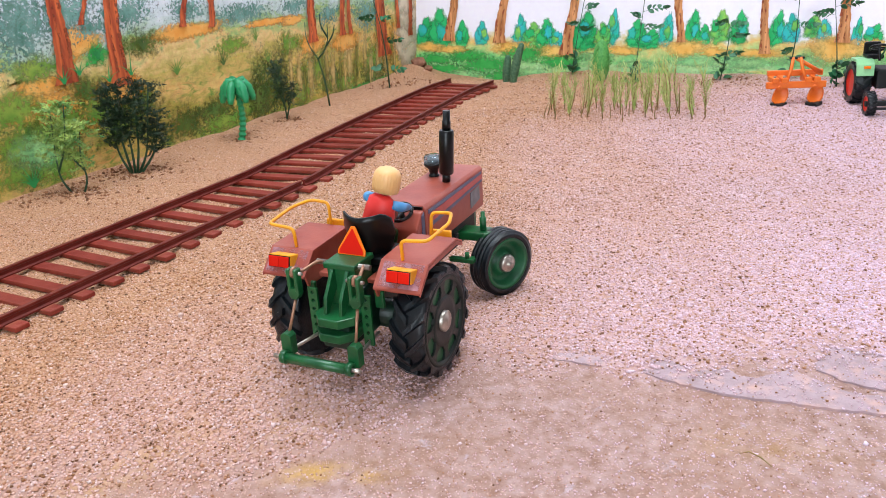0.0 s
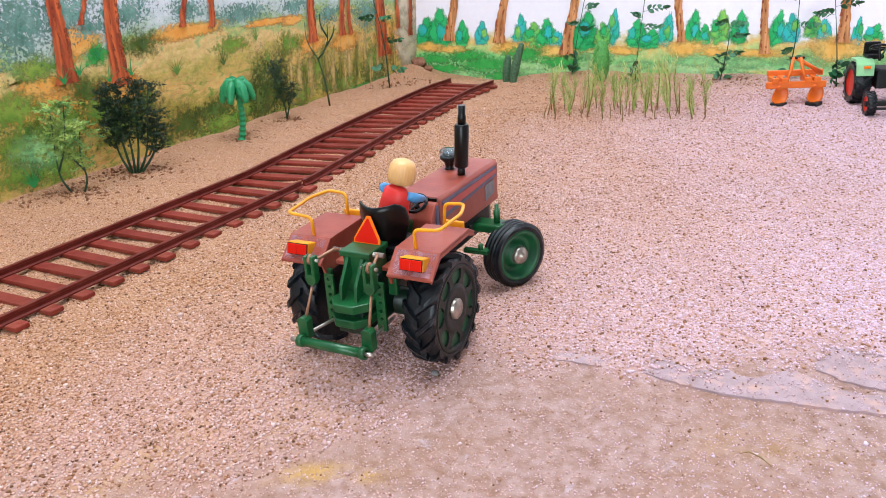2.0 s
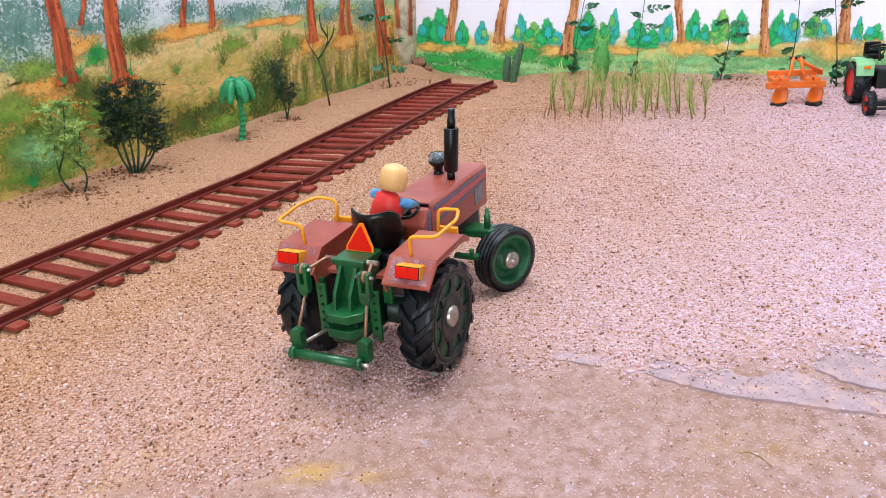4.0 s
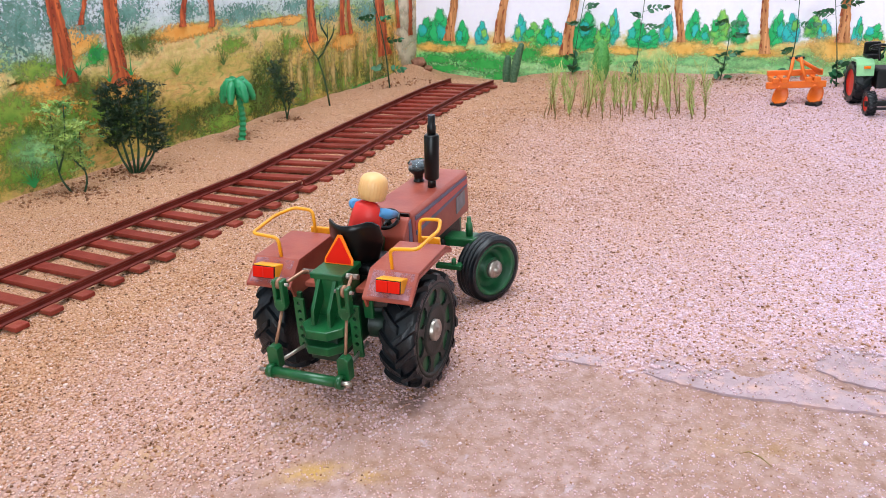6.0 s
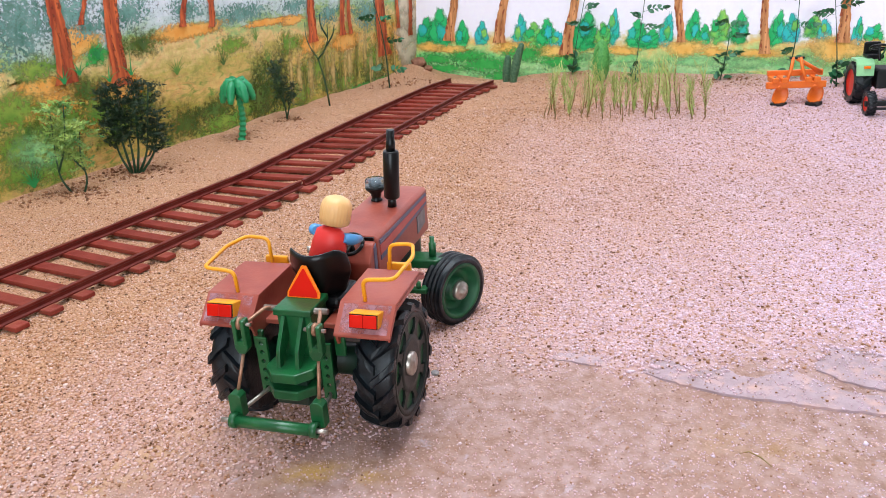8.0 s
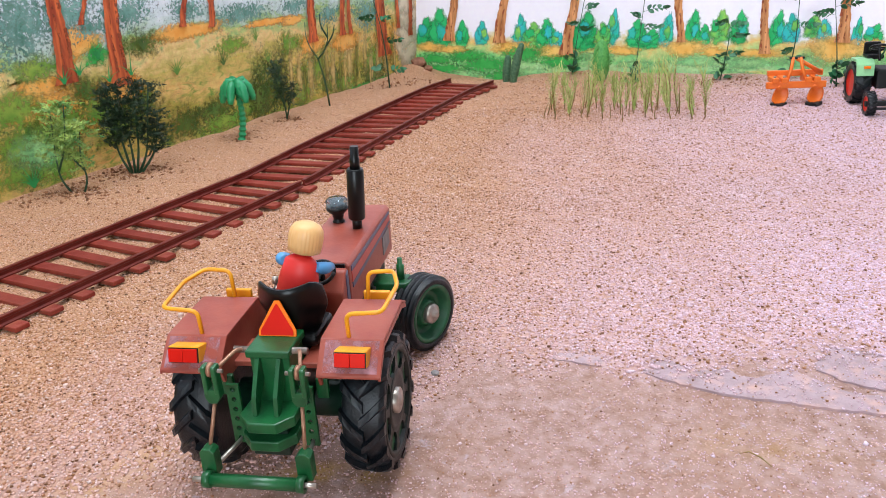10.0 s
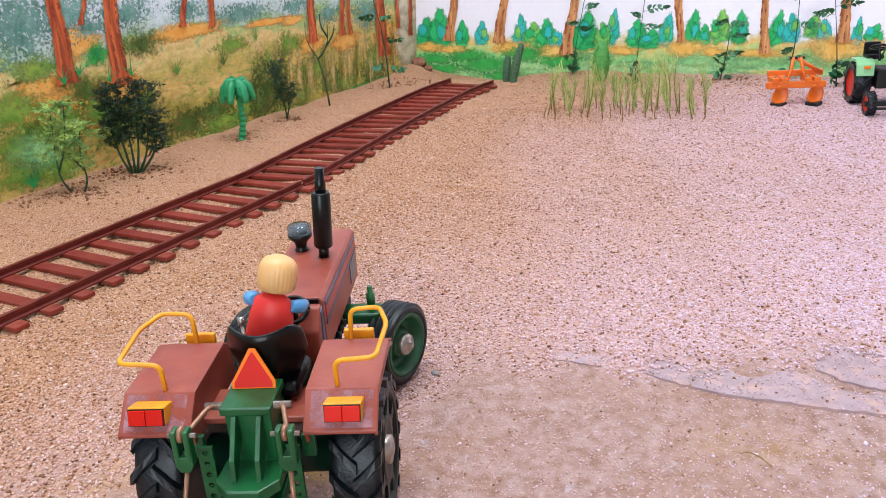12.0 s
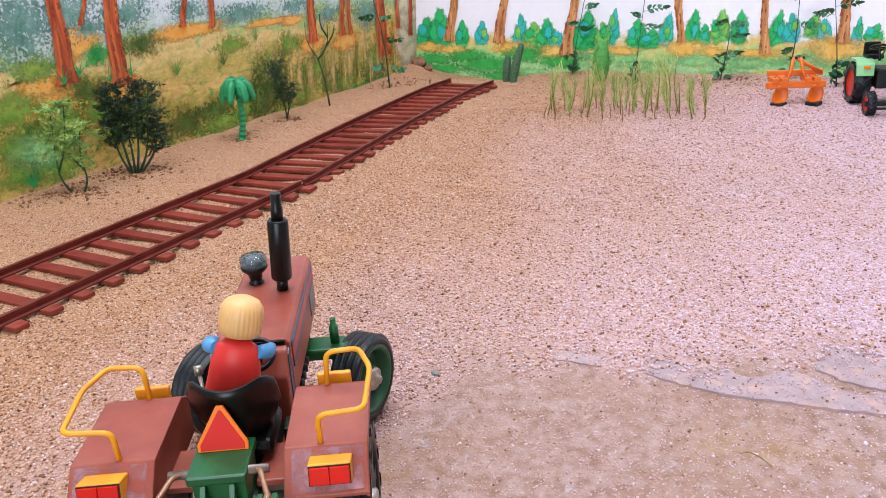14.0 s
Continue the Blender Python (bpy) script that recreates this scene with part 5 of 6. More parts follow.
def build_doll():
    """A plain toy figure, one mesh: bell-shaped torso, ribbed cap of hair, stub arms, legs; in the tractor's own space."""
    bm = bmesh.new()

    def paint(start, k):
        for f in list(bm.faces)[start:]:
            f.material_index = k
    cx, cy = 0.0050, 0.0330
    n = 0
    lathe(bm, [(0.0, 0.0), (0.0108, 0.0), (0.0112, 0.0015), (0.0098, 0.0200), (0.0082, 0.0285), (0.0050, 0.0310), (0.0, 0.0312)], Matrix.Translation((cx, cy - 0.003, 0.0945)) @ Matrix.Diagonal((1.2, 0.80, 1.08, 1.0)), 28)
    paint(n, 0)
    n = len(bm.faces)
    seg = 112
    prof = [(0.0, 0.0), (0.0086, 0.0), (0.0104, 0.0008), (0.0109, 0.0050), (0.0110, 0.0100), (0.0104, 0.0148), (0.0085, 0.0178), (0.0050, 0.0196), (0.0, 0.0202)]
    lay = Matrix.Translation((cx, cy, 0.1300)) @ Matrix.Scale(0.93, 4)
    rings = []
    for r, z in prof:
        if r == 0:
            rings.append([bm.verts.new(lay @ Vector((0, 0, z)))])
            continue
        ring = []
        for k in range(seg):
            a = 2 * math.pi * k / seg
            rr = r * (1 + (0.018 * math.cos(28 * a) if 0.0005 < z < 0.016 else 0))
            ring.append(bm.verts.new(lay @ Vector((rr * math.cos(a), rr * math.sin(a) * 0.97, z))))
        rings.append(ring)
    for a, b in zip(rings, rings[1:]):
        for k in range(seg):
            j = (k + 1) % seg
            q = list(dict.fromkeys([a[k % len(a)], a[j % len(a)], b[j % len(b)], b[k % len(b)]]))
            bm.faces.new(q).smooth = True
    paint(n, 1)
    n = len(bm.faces)
    for s in (-1, 1):
        sx = cx + 0.0115 * s
        tube(bm, rounded([(sx - 0.002 * s, cy - 0.004, 0.1235), (sx + 0.0022 * s, cy + 0.001, 0.1220), (sx + 0.0025 * s, cy + 0.014, 0.1190)], 0.004, 4), [0.0030, 0.0036, 0.0038, 0.0038, 0.0038, 0.0036, 0.0026], 14)
        tube(bm, [(sx + 0.0025 * s, cy + 0.013, 0.1190), (sx + 0.0018 * s, cy + 0.019, 0.1178)], [0.0022, 0.0015], 10)
    paint(n, 2)
    n = len(bm.faces)
    for s in (-1, 1):
        tube(bm, [(cx + 0.005 * s, cy - 0.002, 0.0965), (cx + 0.005 * s, cy + 0.016, 0.0955), (cx + 0.006 * s, cy + 0.017, 0.0770)], [0.0045, 0.0042, 0.0042], 12)
    paint(n, 3)
    bmesh.ops.recalc_face_normals(bm, faces=bm.faces[:])
    # it sits aslant, leaning over to its right side, and high in the seat
    lean = Matrix.Translation((cx, cy, 0.1390)) @ pose(0, 0, 0, -6, 13, 0) @ Matrix.Scale(1.03, 4) @ Matrix.Translation((-cx, -cy, -0.1380))
    bm.transform(BODY @ lean)
    ob = finish("toy_figure", bm, [M_TORSO, M_HAIR, M_ARM, M_GREEN])
    return tagged(ob, "plain plastic toy figure in red seated on the tractor", "toy figure")


tractor, wheels = build_tractor()
doll = build_doll()


# ---- plants, made of plastic, wire and cut twigs ----
M_LEAF = material("leaf_green", lin(70, 132, 62), lin(170, 190, 98), 60, 0.5, 0.1, 300, island=0.25)
M_LEAF_DARK = material("leaf_dark", lin(20, 42, 26), lin(38, 64, 36), 60, 0.5, 0.1, 300, island=0.35)
M_LEAF_MID = material("leaf_mid", lin(24, 86, 50), lin(48, 116, 72), 60, 0.45, 0.1, 300, island=0.25)
M_REED = material("reed_leaf", lin(136, 170, 80), lin(196, 190, 122), 90, 0.6, 0.1, 300, island=0.25)
M_STEM = material("dark_stem", lin(22, 58, 36), lin(34, 70, 44), 90, 0.55, 0.2, 500)
M_STALK = material("reed_stalk", lin(150, 112, 62), lin(112, 108, 54), 90, 0.6)
M_PALM = material("palm_plastic", lin(28, 134, 84), lin(36, 148, 94), 60, 0.4, 0.1, 300)
M_CACTUS = material("cactus_dark", lin(44, 86, 58), lin(88, 118, 86), 260, 0.7, 0.8, 500)
M_CACTUS_PALE = material("cactus_pale", lin(66, 142, 62), lin(96, 168, 84), 200, 0.6, 0.6, 500)


def leaf(bm, at, way, length, width, rng, droop=0.2):
    """One pointed leaf, folded along its rib."""
    way = way.normalized()
    side = way.cross(Vector((0, 0, 1)))
    if side.length < 0.05:
        side = Vector((1, 0, 0))
    side = (Matrix.Rotation(rng.uniform(-1.5, 1.5), 3, way) @ side).normalized()
    up = side.cross(way)
    p = [bm.verts.new(at),
         bm.verts.new(at + way * length * 0.45 + side * width / 2 + up * width * 0.18),
         bm.verts.new(at + way * length - up * droop * length),
         bm.verts.new(at + way * length * 0.45 - side * width / 2 + up * width * 0.18),
         bm.verts.new(at + way * length * 0.5 - up * width * 0.05)]
    for q in ((0, 1, 4), (1, 2, 4), (2, 3, 4), (3, 0, 4)):
        bm.faces.new([p[i] for i in q])


def broad_leaf(bm, at, way, length, width, rng, droop=0.15):
    """One round-tipped oval leaf, cupped along its rib."""
    way = way.normalized()
    side = way.cross(Vector((0, 0, 1)))
    side = side.normalized() if side.length > 0.05 else Vector((1, 0, 0))
    side = (Matrix.Rotation(rng.uniform(-1.0, 1.0), 3, way) @ side).normalized()
    up = side.cross(way)
    rows = []
    for u, w in ((0.0, 0.06), (0.16, 0.62), (0.38, 0.98), (0.62, 1.0), (0.84, 0.68), (1.0, 0.14)):
        c = at + way * length * u - up * droop * length * u * u
        rows.append([bm.verts.new(c - side * width / 2 * w + up * width * 0.16 * w), bm.verts.new(c), bm.verts.new(c + side * width / 2 * w + up * width * 0.16 * w)])
    for a, b in zip(rows, rows[1:]):
        for i in (0, 1):
            bm.faces.new((a[i], a[i + 1], b[i + 1], b[i])).smooth = True


def rand_way(rng, up=0.3):
    a = rng.uniform(0, 2 * math.pi)
    return Vector((math.cos(a), math.sin(a), rng.uniform(-0.4, 0.9) + up)).normalized()


def frond(bm, at, way, length, pairs, lw, ll, rng, shape=leaf):
    """A compound leaf: leaflets in pairs along a midrib."""
    way = way.normalized()
    side = way.cross(Vector((0, 0, 1)))
    side = side.normalized() if side.length > 0.05 else Vector((1, 0, 0))
    side = Matrix.Rotation(rng.uniform(0.4, 1.3) * rng.choice((-1, 1)), 3, way) @ side
    for k in range(pairs):
        u = (k + 1) / pairs
        base = at + way * length * u - Vector((0, 0, 0.25 * length * u * u))
        for s in (-1, 1):
            shape(bm, base, side * s + way * 0.8, ll * (1.1 - 0.5 * u), lw, rng)
    shape(bm, at + way * length - Vector((0, 0, 0.25 * length)), way, ll, lw, rng)
    tube(bm, [at, at + way * length * 0.5 - Vector((0, 0, 0.0625 * length)), at + way * length - Vector((0, 0, 0.25 * length))], 0.0004, 4)


def rest(x, y):
    return Matrix.Translation((x, y, float(ground_z(np.array(x), np.array(y)))))


def along(line, u):
    """The point at the share u of a line's length."""
    lens = [(b - a).length for a, b in zip(line, line[1:])]
    d = u * sum(lens)
    for a, b, l in zip(line, line[1:], lens):
        if d <= l:
            return a + (b - a) * (d / max(l, 1e-9))
        d -= l
    return line[-1].copy()


def shrub(name, label, x, y, stems, mat, rng, clusters, reach, cl, ll, lw, pairs=3, category="shrub", stem_r=0.0016):
    """Bent stems with leaf clusters round their upper parts."""
    t = thing(name, label, category, rest(x, y))
    tips = []
    for pts in stems:
        line = rounded([Vector(p) for p in pts], 0.02, 4)
        bm = bmesh.new()
        n = len(line)
        tube(bm, line, [stem_r * (1 - 0.6 * i / n) for i in range(n)], 7)
        part("stem", bm, M_STEM, t, "thin dark stem")
        tips.append(line)
    bm = bmesh.new()
    for i in range(clusters):
        line = tips[i % len(tips)]
        u = rng.uniform(0.38, 1.04)
        p = along(line, u) + Vector((rng.uniform(-1, 1), rng.uniform(-1, 1), rng.uniform(-0.6, 0.8))) * reach
        frond(bm, p, rand_way(rng, 0.35), cl * rng.uniform(0.7, 1.3), pairs, lw, ll, rng)
    part("foliage", bm, mat, t)
    return t


def build_palm():
    t = thing("toy_palm_tree", "small green plastic palm tree standing on sand", "toy palm", rest(-0.338, 1.335))
    bm = bmesh.new()
    prof, pts, rs = 10, [], []
    for i in range(prof * 2 + 1):
        u = i / (prof * 2)
        pts.append((0.006 * math.sin(u * 3.0) + 0.004 * u, 0, 0.088 * u - 0.004))
        rs.append((0.0066 - 0.0018 * u) * (1.12 if i % 2 else 0.74))
    tube(bm, pts, rs, 14)
    for f in bm.faces:
        f.smooth = False
    part("trunk", bm, M_PALM, t, "green ringed plastic trunk")
    top = Vector((0.005, 0, 0.084))
    rng = random.Random(2)
    # two rings of fat ribbed leaves that arch out and hang at their tips
    for k in range(10):
        high = k >= 6
        a = 2 * math.pi * k / 6 + 0.25 if not high else 2 * math.pi * (k - 6) / 4 + 0.6
        l, lift, drop = (0.019, 0.018, 0.008) if high else (0.025, 0.014, 0.018)
        line, rs = [], []
        for j in range(15):
            u = j / 14
            line.append(top + Vector((math.cos(a) * l * math.sin(u * 1.75), math.sin(a) * l * math.sin(u * 1.75), lift * math.sin(math.pi * min(1.0, u * 1.5)) - drop * u * u)))
            rs.append((0.0024 + 0.0050 * math.sin(math.pi * (0.12 + 0.78 * u))) * (1.10 if j % 2 else 0.90))
        bm = bmesh.new()
        tube(bm, line, rs, 12)
        part("palm_leaf", bm, M_PALM, t, "thick drooping plastic palm leaf")


def build_shrubs():
    rng = random.Random(21)
    shrub("leafy_shrub", "light green fern-leaved shrub rooted in sand", -0.506, 1.060,
          [[(-0.009, 0, -0.004), (-0.022, 0, 0.020), (-0.023, 0.004, 0.055), (-0.014, 0, 0.115)], [(0.006, 0, -0.004), (0.016, 0, 0.018), (0.012, 0, 0.050), (0.022, 0, 0.095)], [(-0.022, 0, 0.030), (-0.006, 0.004, 0.065), (0.006, 0, 0.122)], [(0.015, 0, 0.030), (0.000, 0, 0.050), (-0.006, 0, 0.080)]],
          M_LEAF, rng, 120, 0.010, 0.019, 0.0080, 0.0030, 5)
    shrub("leafy_shrub", "dark green bushy shrub with many stems on sand", -0.462, 1.149,
          [[(0, 0, -0.004), (-0.014, 0, 0.028), (-0.022, 0, 0.120)], [(0.004, 0, -0.004), (0.004, 0.006, 0.040), (0.000, 0, 0.135)], [(0.008, 0, -0.004), (0.028, 0, 0.030), (0.048, 0, 0.128)], [(0.006, 0, -0.004), (0.016, 0.004, 0.040), (0.026, 0, 0.132)], [(0.0, 0, -0.004), (-0.006, 0, 0.05), (-0.012, -0.004, 0.13)], [(0.012, 0, -0.002), (0.038, 0.01, 0.030), (0.050, 0.01, 0.085)]],
          M_LEAF_DARK, rng, 420, 0.007, 0.013, 0.0072, 0.0026, 4, stem_r=0.0021)
    shrub("leafy_shrub", "slim dark green feathery shrub near the painted wall", -0.280, 1.474,
          [[(0, 0, -0.004), (-0.002, 0, 0.040), (-0.006, 0, 0.105)], [(0, 0, 0.005), (0.012, 0, 0.040), (0.016, 0, 0.060)], [(0, 0, 0.02), (-0.010, 0, 0.06), (-0.014, 0, 0.095)]],
          M_LEAF_DARK, rng, 110, 0.006, 0.010, 0.0075, 0.0026, 3)
    shrub("bare_sapling", "dark green wire sapling with a forked top", -0.211, 1.582,
          [[(0, 0, -0.004), (-0.004, 0, 0.050), (-0.013, 0, 0.096), (-0.026, 0, 0.116), (-0.033, 0, 0.140), (-0.031, 0, 0.166)], [(-0.013, 0, 0.094), (0.002, 0, 0.110), (0.011, 0, 0.132), (0.012, 0, 0.160)], [(0.006, 0, 0.118), (0.022, 0, 0.140), (0.026, 0, 0.158)], [(0.010, 0, 0.135), (-0.002, 0, 0.160), (0.000, 0, 0.180)]],
          M_LEAF, rng, 7, 0.003, 0.007, 0.005, 0.0020, 2, "sapling", 0.0018)
    shrub("leafy_sapling", "tall thin sapling with broad dark green leaves", -0.096, 1.749,
          [[(0, 0, -0.004), (-0.002, 0, 0.070), (-0.008, 0, 0.130), (-0.024, 0, 0.21)]], M_LEAF_DARK, rng, 0, 0.01, 0.02, 0.01, 0.005, 3, "sapling", 0.0018)
    # compound leaves of the tall saplings: base, stem points, then (height share, lean, size)
    rows = [("dark green leafy sapling with a clump at its foot", 0.315, 1.769, [(0, 0, -0.004), (0.008, 0, 0.06), (0.030, 0, 0.175)], [(0.62, -0.6, 0.028), (0.8, 0.5, 0.026), (0.93, -0.9, 0.034), (0.55, 0.7, 0.02)], 16),
            ("tall leafy sapling among the reeds", 0.418, 1.620, [(0, 0, -0.004), (0.004, 0, 0.05), (0.018, 0, 0.185)], [(0.6, 0.9, 0.030), (0.78, 0.9, 0.036), (0.72, -0.5, 0.018), (0.98, -0.4, 0.03)], 12),
            ("thin leafy sapling beside the back wall", 0.586, 1.592, [(0, 0, -0.004), (0.010, 0, 0.05), (0.014, 0, 0.085), (0.010, 0, 0.115)], [(0.75, 0.9, 0.024), (0.98, -0.9, 0.024), (0.9, 0.6, 0.022), (0.45, 0.8, 0.02), (0.45, -0.8, 0.016)], 8),
            ("thin tall sapling behind the orange plough", 0.705, 1.548, [(0, 0, -0.004), (0.010, 0, 0.08), (0.008, 0, 0.185)], [(0.55, 0.7, 0.026), (0.85, -0.9, 0.034), (0.9, 0.7, 0.028), (0.3, -0.7, 0.02)], 4),
            ("thin tall sapling with a leafy foot", 0.762, 1.463, [(0, 0, -0.004), (-0.006, 0, 0.06), (-0.026, 0, 0.185)], [(0.72, -0.9, 0.032), (0.8, 0.9, 0.030), (0.95, 0.5, 0.026)], 18)]
    for label, x, y, pts, leaves, foot in rows:
        t = thing("leafy_sapling", label, "sapling", rest(x, y), "saplings along the back wall")
        line = rounded(pts, 0.03, 5)
        bm = bmesh.new()
        tube(bm, line, [0.0013 - 0.0007 * i / len(line) for i in range(len(line))], 7)
        part("stem", bm, M_STEM, t, "thin dark stem")
        bm = bmesh.new()
        for u, lean, size in leaves:
            p = along(line, u)
            frond(bm, p, Vector((lean, rng.uniform(-0.5, -0.1), 0.35)), size * 1.2, 4, 0.0088, 0.0135, rng, broad_leaf)
        for i in range(foot):
            broad_leaf(bm, Vector((rng.uniform(-0.012, 0.012), rng.uniform(-0.008, 0.008), rng.uniform(0.002, 0.040))), rand_way(rng, 0.5), rng.uniform(0.014, 0.022), rng.uniform(0.009, 0.014), rng)
        part("foliage", bm, M_LEAF_MID, t)
    t = thing("leafy_sapling", "tall sapling with broad leaves in the wall corner", "sapling", rest(-0.097, 1.748))
    bm = bmesh.new()
    for p, w, size in (((-0.006, 0, 0.100), (0.9, 0, 0.3), 0.030), ((-0.014, 0, 0.150), (-0.9, -0.2, 0.3), 0.024), ((-0.012, 0, 0.140), (0.5, 0, 0.4), 0.022), ((0.0, 0, 0.036), (0.9, 0, 0.3), 0.026), ((0, 0, 0.045), (-0.9, 0, 0.2), 0.02)):
        frond(bm, Vector(p), Vector(w), size * 1.2, 3, 0.0098, 0.0140, rng, broad_leaf)
    part("foliage", bm, M_LEAF_MID, t)


def build_cacti():
    rows = [(0.164, 1.742, 0.006, 0.060, 0.0085, "dark rough finger cactus standing on sand", M_CACTUS), (0.177, 1.722, 0.022, 0.086, 0.0085, "dark rough finger cactus leaning to one side", M_CACTUS)]
    for x, y, dx, h, r, label, mat in rows:
        t = thing("toy_cactus", label, "cactus", rest(x, y), "finger cacti")
        bm = bmesh.new()
        n = 22
        tube(bm, [(dx * (i / n) ** 1.5, 0, h * i / n - 0.003) for i in range(n + 1)], [r * (0.7 + 0.5 * math.sin(math.pi * min(1, 0.15 + 0.85 * i / n))) * (1.0 if i % 2 else 0.86) for i in range(n)] + [0.002], 14)
        part("body", bm, mat, t)
    t = thing("toy_cactus", "pale green oval cactus standing behind the reeds", "cactus", rest(0.359, 1.677))
    bm = bmesh.new()
    n = 14
    tube(bm, [(0.003 * i / n, 0, 0.090 * i / n - 0.003) for i in range(n + 1)], [0.0185 * math.sqrt(max(0.02, 1 - (2 * (i / n) ** 0.85 - 1.0) ** 2)) for i in range(n + 1)], 16)
    part("body", bm, M_CACTUS_PALE, t)
    rng = random.Random(4)
    bm = bmesh.new()
    for i in range(60):
        a, u = rng.uniform(0, 6.28), rng.uniform(0.08, 0.95)
        rr = 0.0185 * math.sqrt(max(0.02, 1 - (2 * u ** 0.85 - 1.0) ** 2))
        leaf(bm, Vector((0.003 * u + rr * math.cos(a), rr * math.sin(a), 0.09 * u)), Vector((math.cos(a), math.sin(a), 0.8)), 0.008, 0.003, rng)
    part("spines", bm, M_CACTUS_PALE, t)


def build_reeds():
    """A square bed of upright reed sprigs, each a stalk with thready leaves."""
    rng = random.Random(8)
    kinds = []
    for k in range(5):
        t = thing("reed_sprig", "dry green reed sprig stuck upright in gravel", "reed", None, "reed bed")
        h = (0.056, 0.066, 0.050, 0.090, 0.032)[k]
        bm = bmesh.new()
        line = [(0.004 * math.sin(u * 3 + k), 0.002 * math.sin(u * 4), h * u - 0.004) for u in (0, 0.25, 0.5, 0.75, 1.0)]
        tube(bm, line, [0.0011, 0.0009, 0.0008, 0.0006, 0.0004], 6)
        part("stalk", bm, M_STALK, t, "thin brownish stalk")
        if k < 4:
            bm = bmesh.new()
            for i in range(26):
                u = rng.uniform(0.10, 1.0)
                a = rng.uniform(0, 6.28)
                p = Vector((0.004 * math.sin(u * 3 + k), 0, h * u))
                prev, w = None, 0.0008
                lean = rng.uniform(0.15, 0.55)
                l = rng.uniform(0.016, 0.034)
                for j in range(6):
                    v = j / 5
                    q = p + Vector((math.cos(a) * lean * l * v + 0.0022 * math.sin(v * 8 + i), math.sin(a) * lean * l * v, l * v))
                    ww = w * (1 - 0.8 * v)
                    pair = [bm.verts.new(q + Vector((-ww, 0, 0))), bm.verts.new(q + Vector((ww, 0.0004, 0)))]
                    if prev:
                        bm.faces.new((prev[0], prev[1], pair[1], pair[0]))
                    prev = pair
            part("leaves", bm, M_REED, t)
        kinds.append(t)
    used = set()
    for i in range(15):
        for j in range(3):
            u, v = (i + rng.uniform(-0.25, 0.25)) / 14, j / 2 + rng.uniform(-0.2, 0.2)
            x = 0.192 + 0.252 * u + 0.024 * v
            y = 1.352 - 0.085 * u + 0.075 * v
            k = 4 if (j == 0 and rng.random() < 0.45) else (3 if rng.random() < 0.16 else rng.randrange(3))
            m = rest(x, y) @ pose(0, 0, 0, rng.uniform(-6, 6), rng.uniform(-8, 8), rng.uniform(0, 360))
            if k in used:
                copy_thing(kinds[k], m)
            else:
                kinds[k].matrix_basis = m
                used.add(k)


# ---- the orange plough and the pale green tractor ----
M_PLOUGH = material("orange_plastic", lin(236, 118, 36), lin(226, 104, 28), 60, 0.4, 0.1, 300)
M_PALEGREEN = material("pale_green_plastic", lin(150, 206, 150), lin(134, 194, 136), 60, 0.4, 0.1, 300)
M_RIMRED = material("red_rim_plastic", lin(226, 54, 36), None, 60, 0.4)


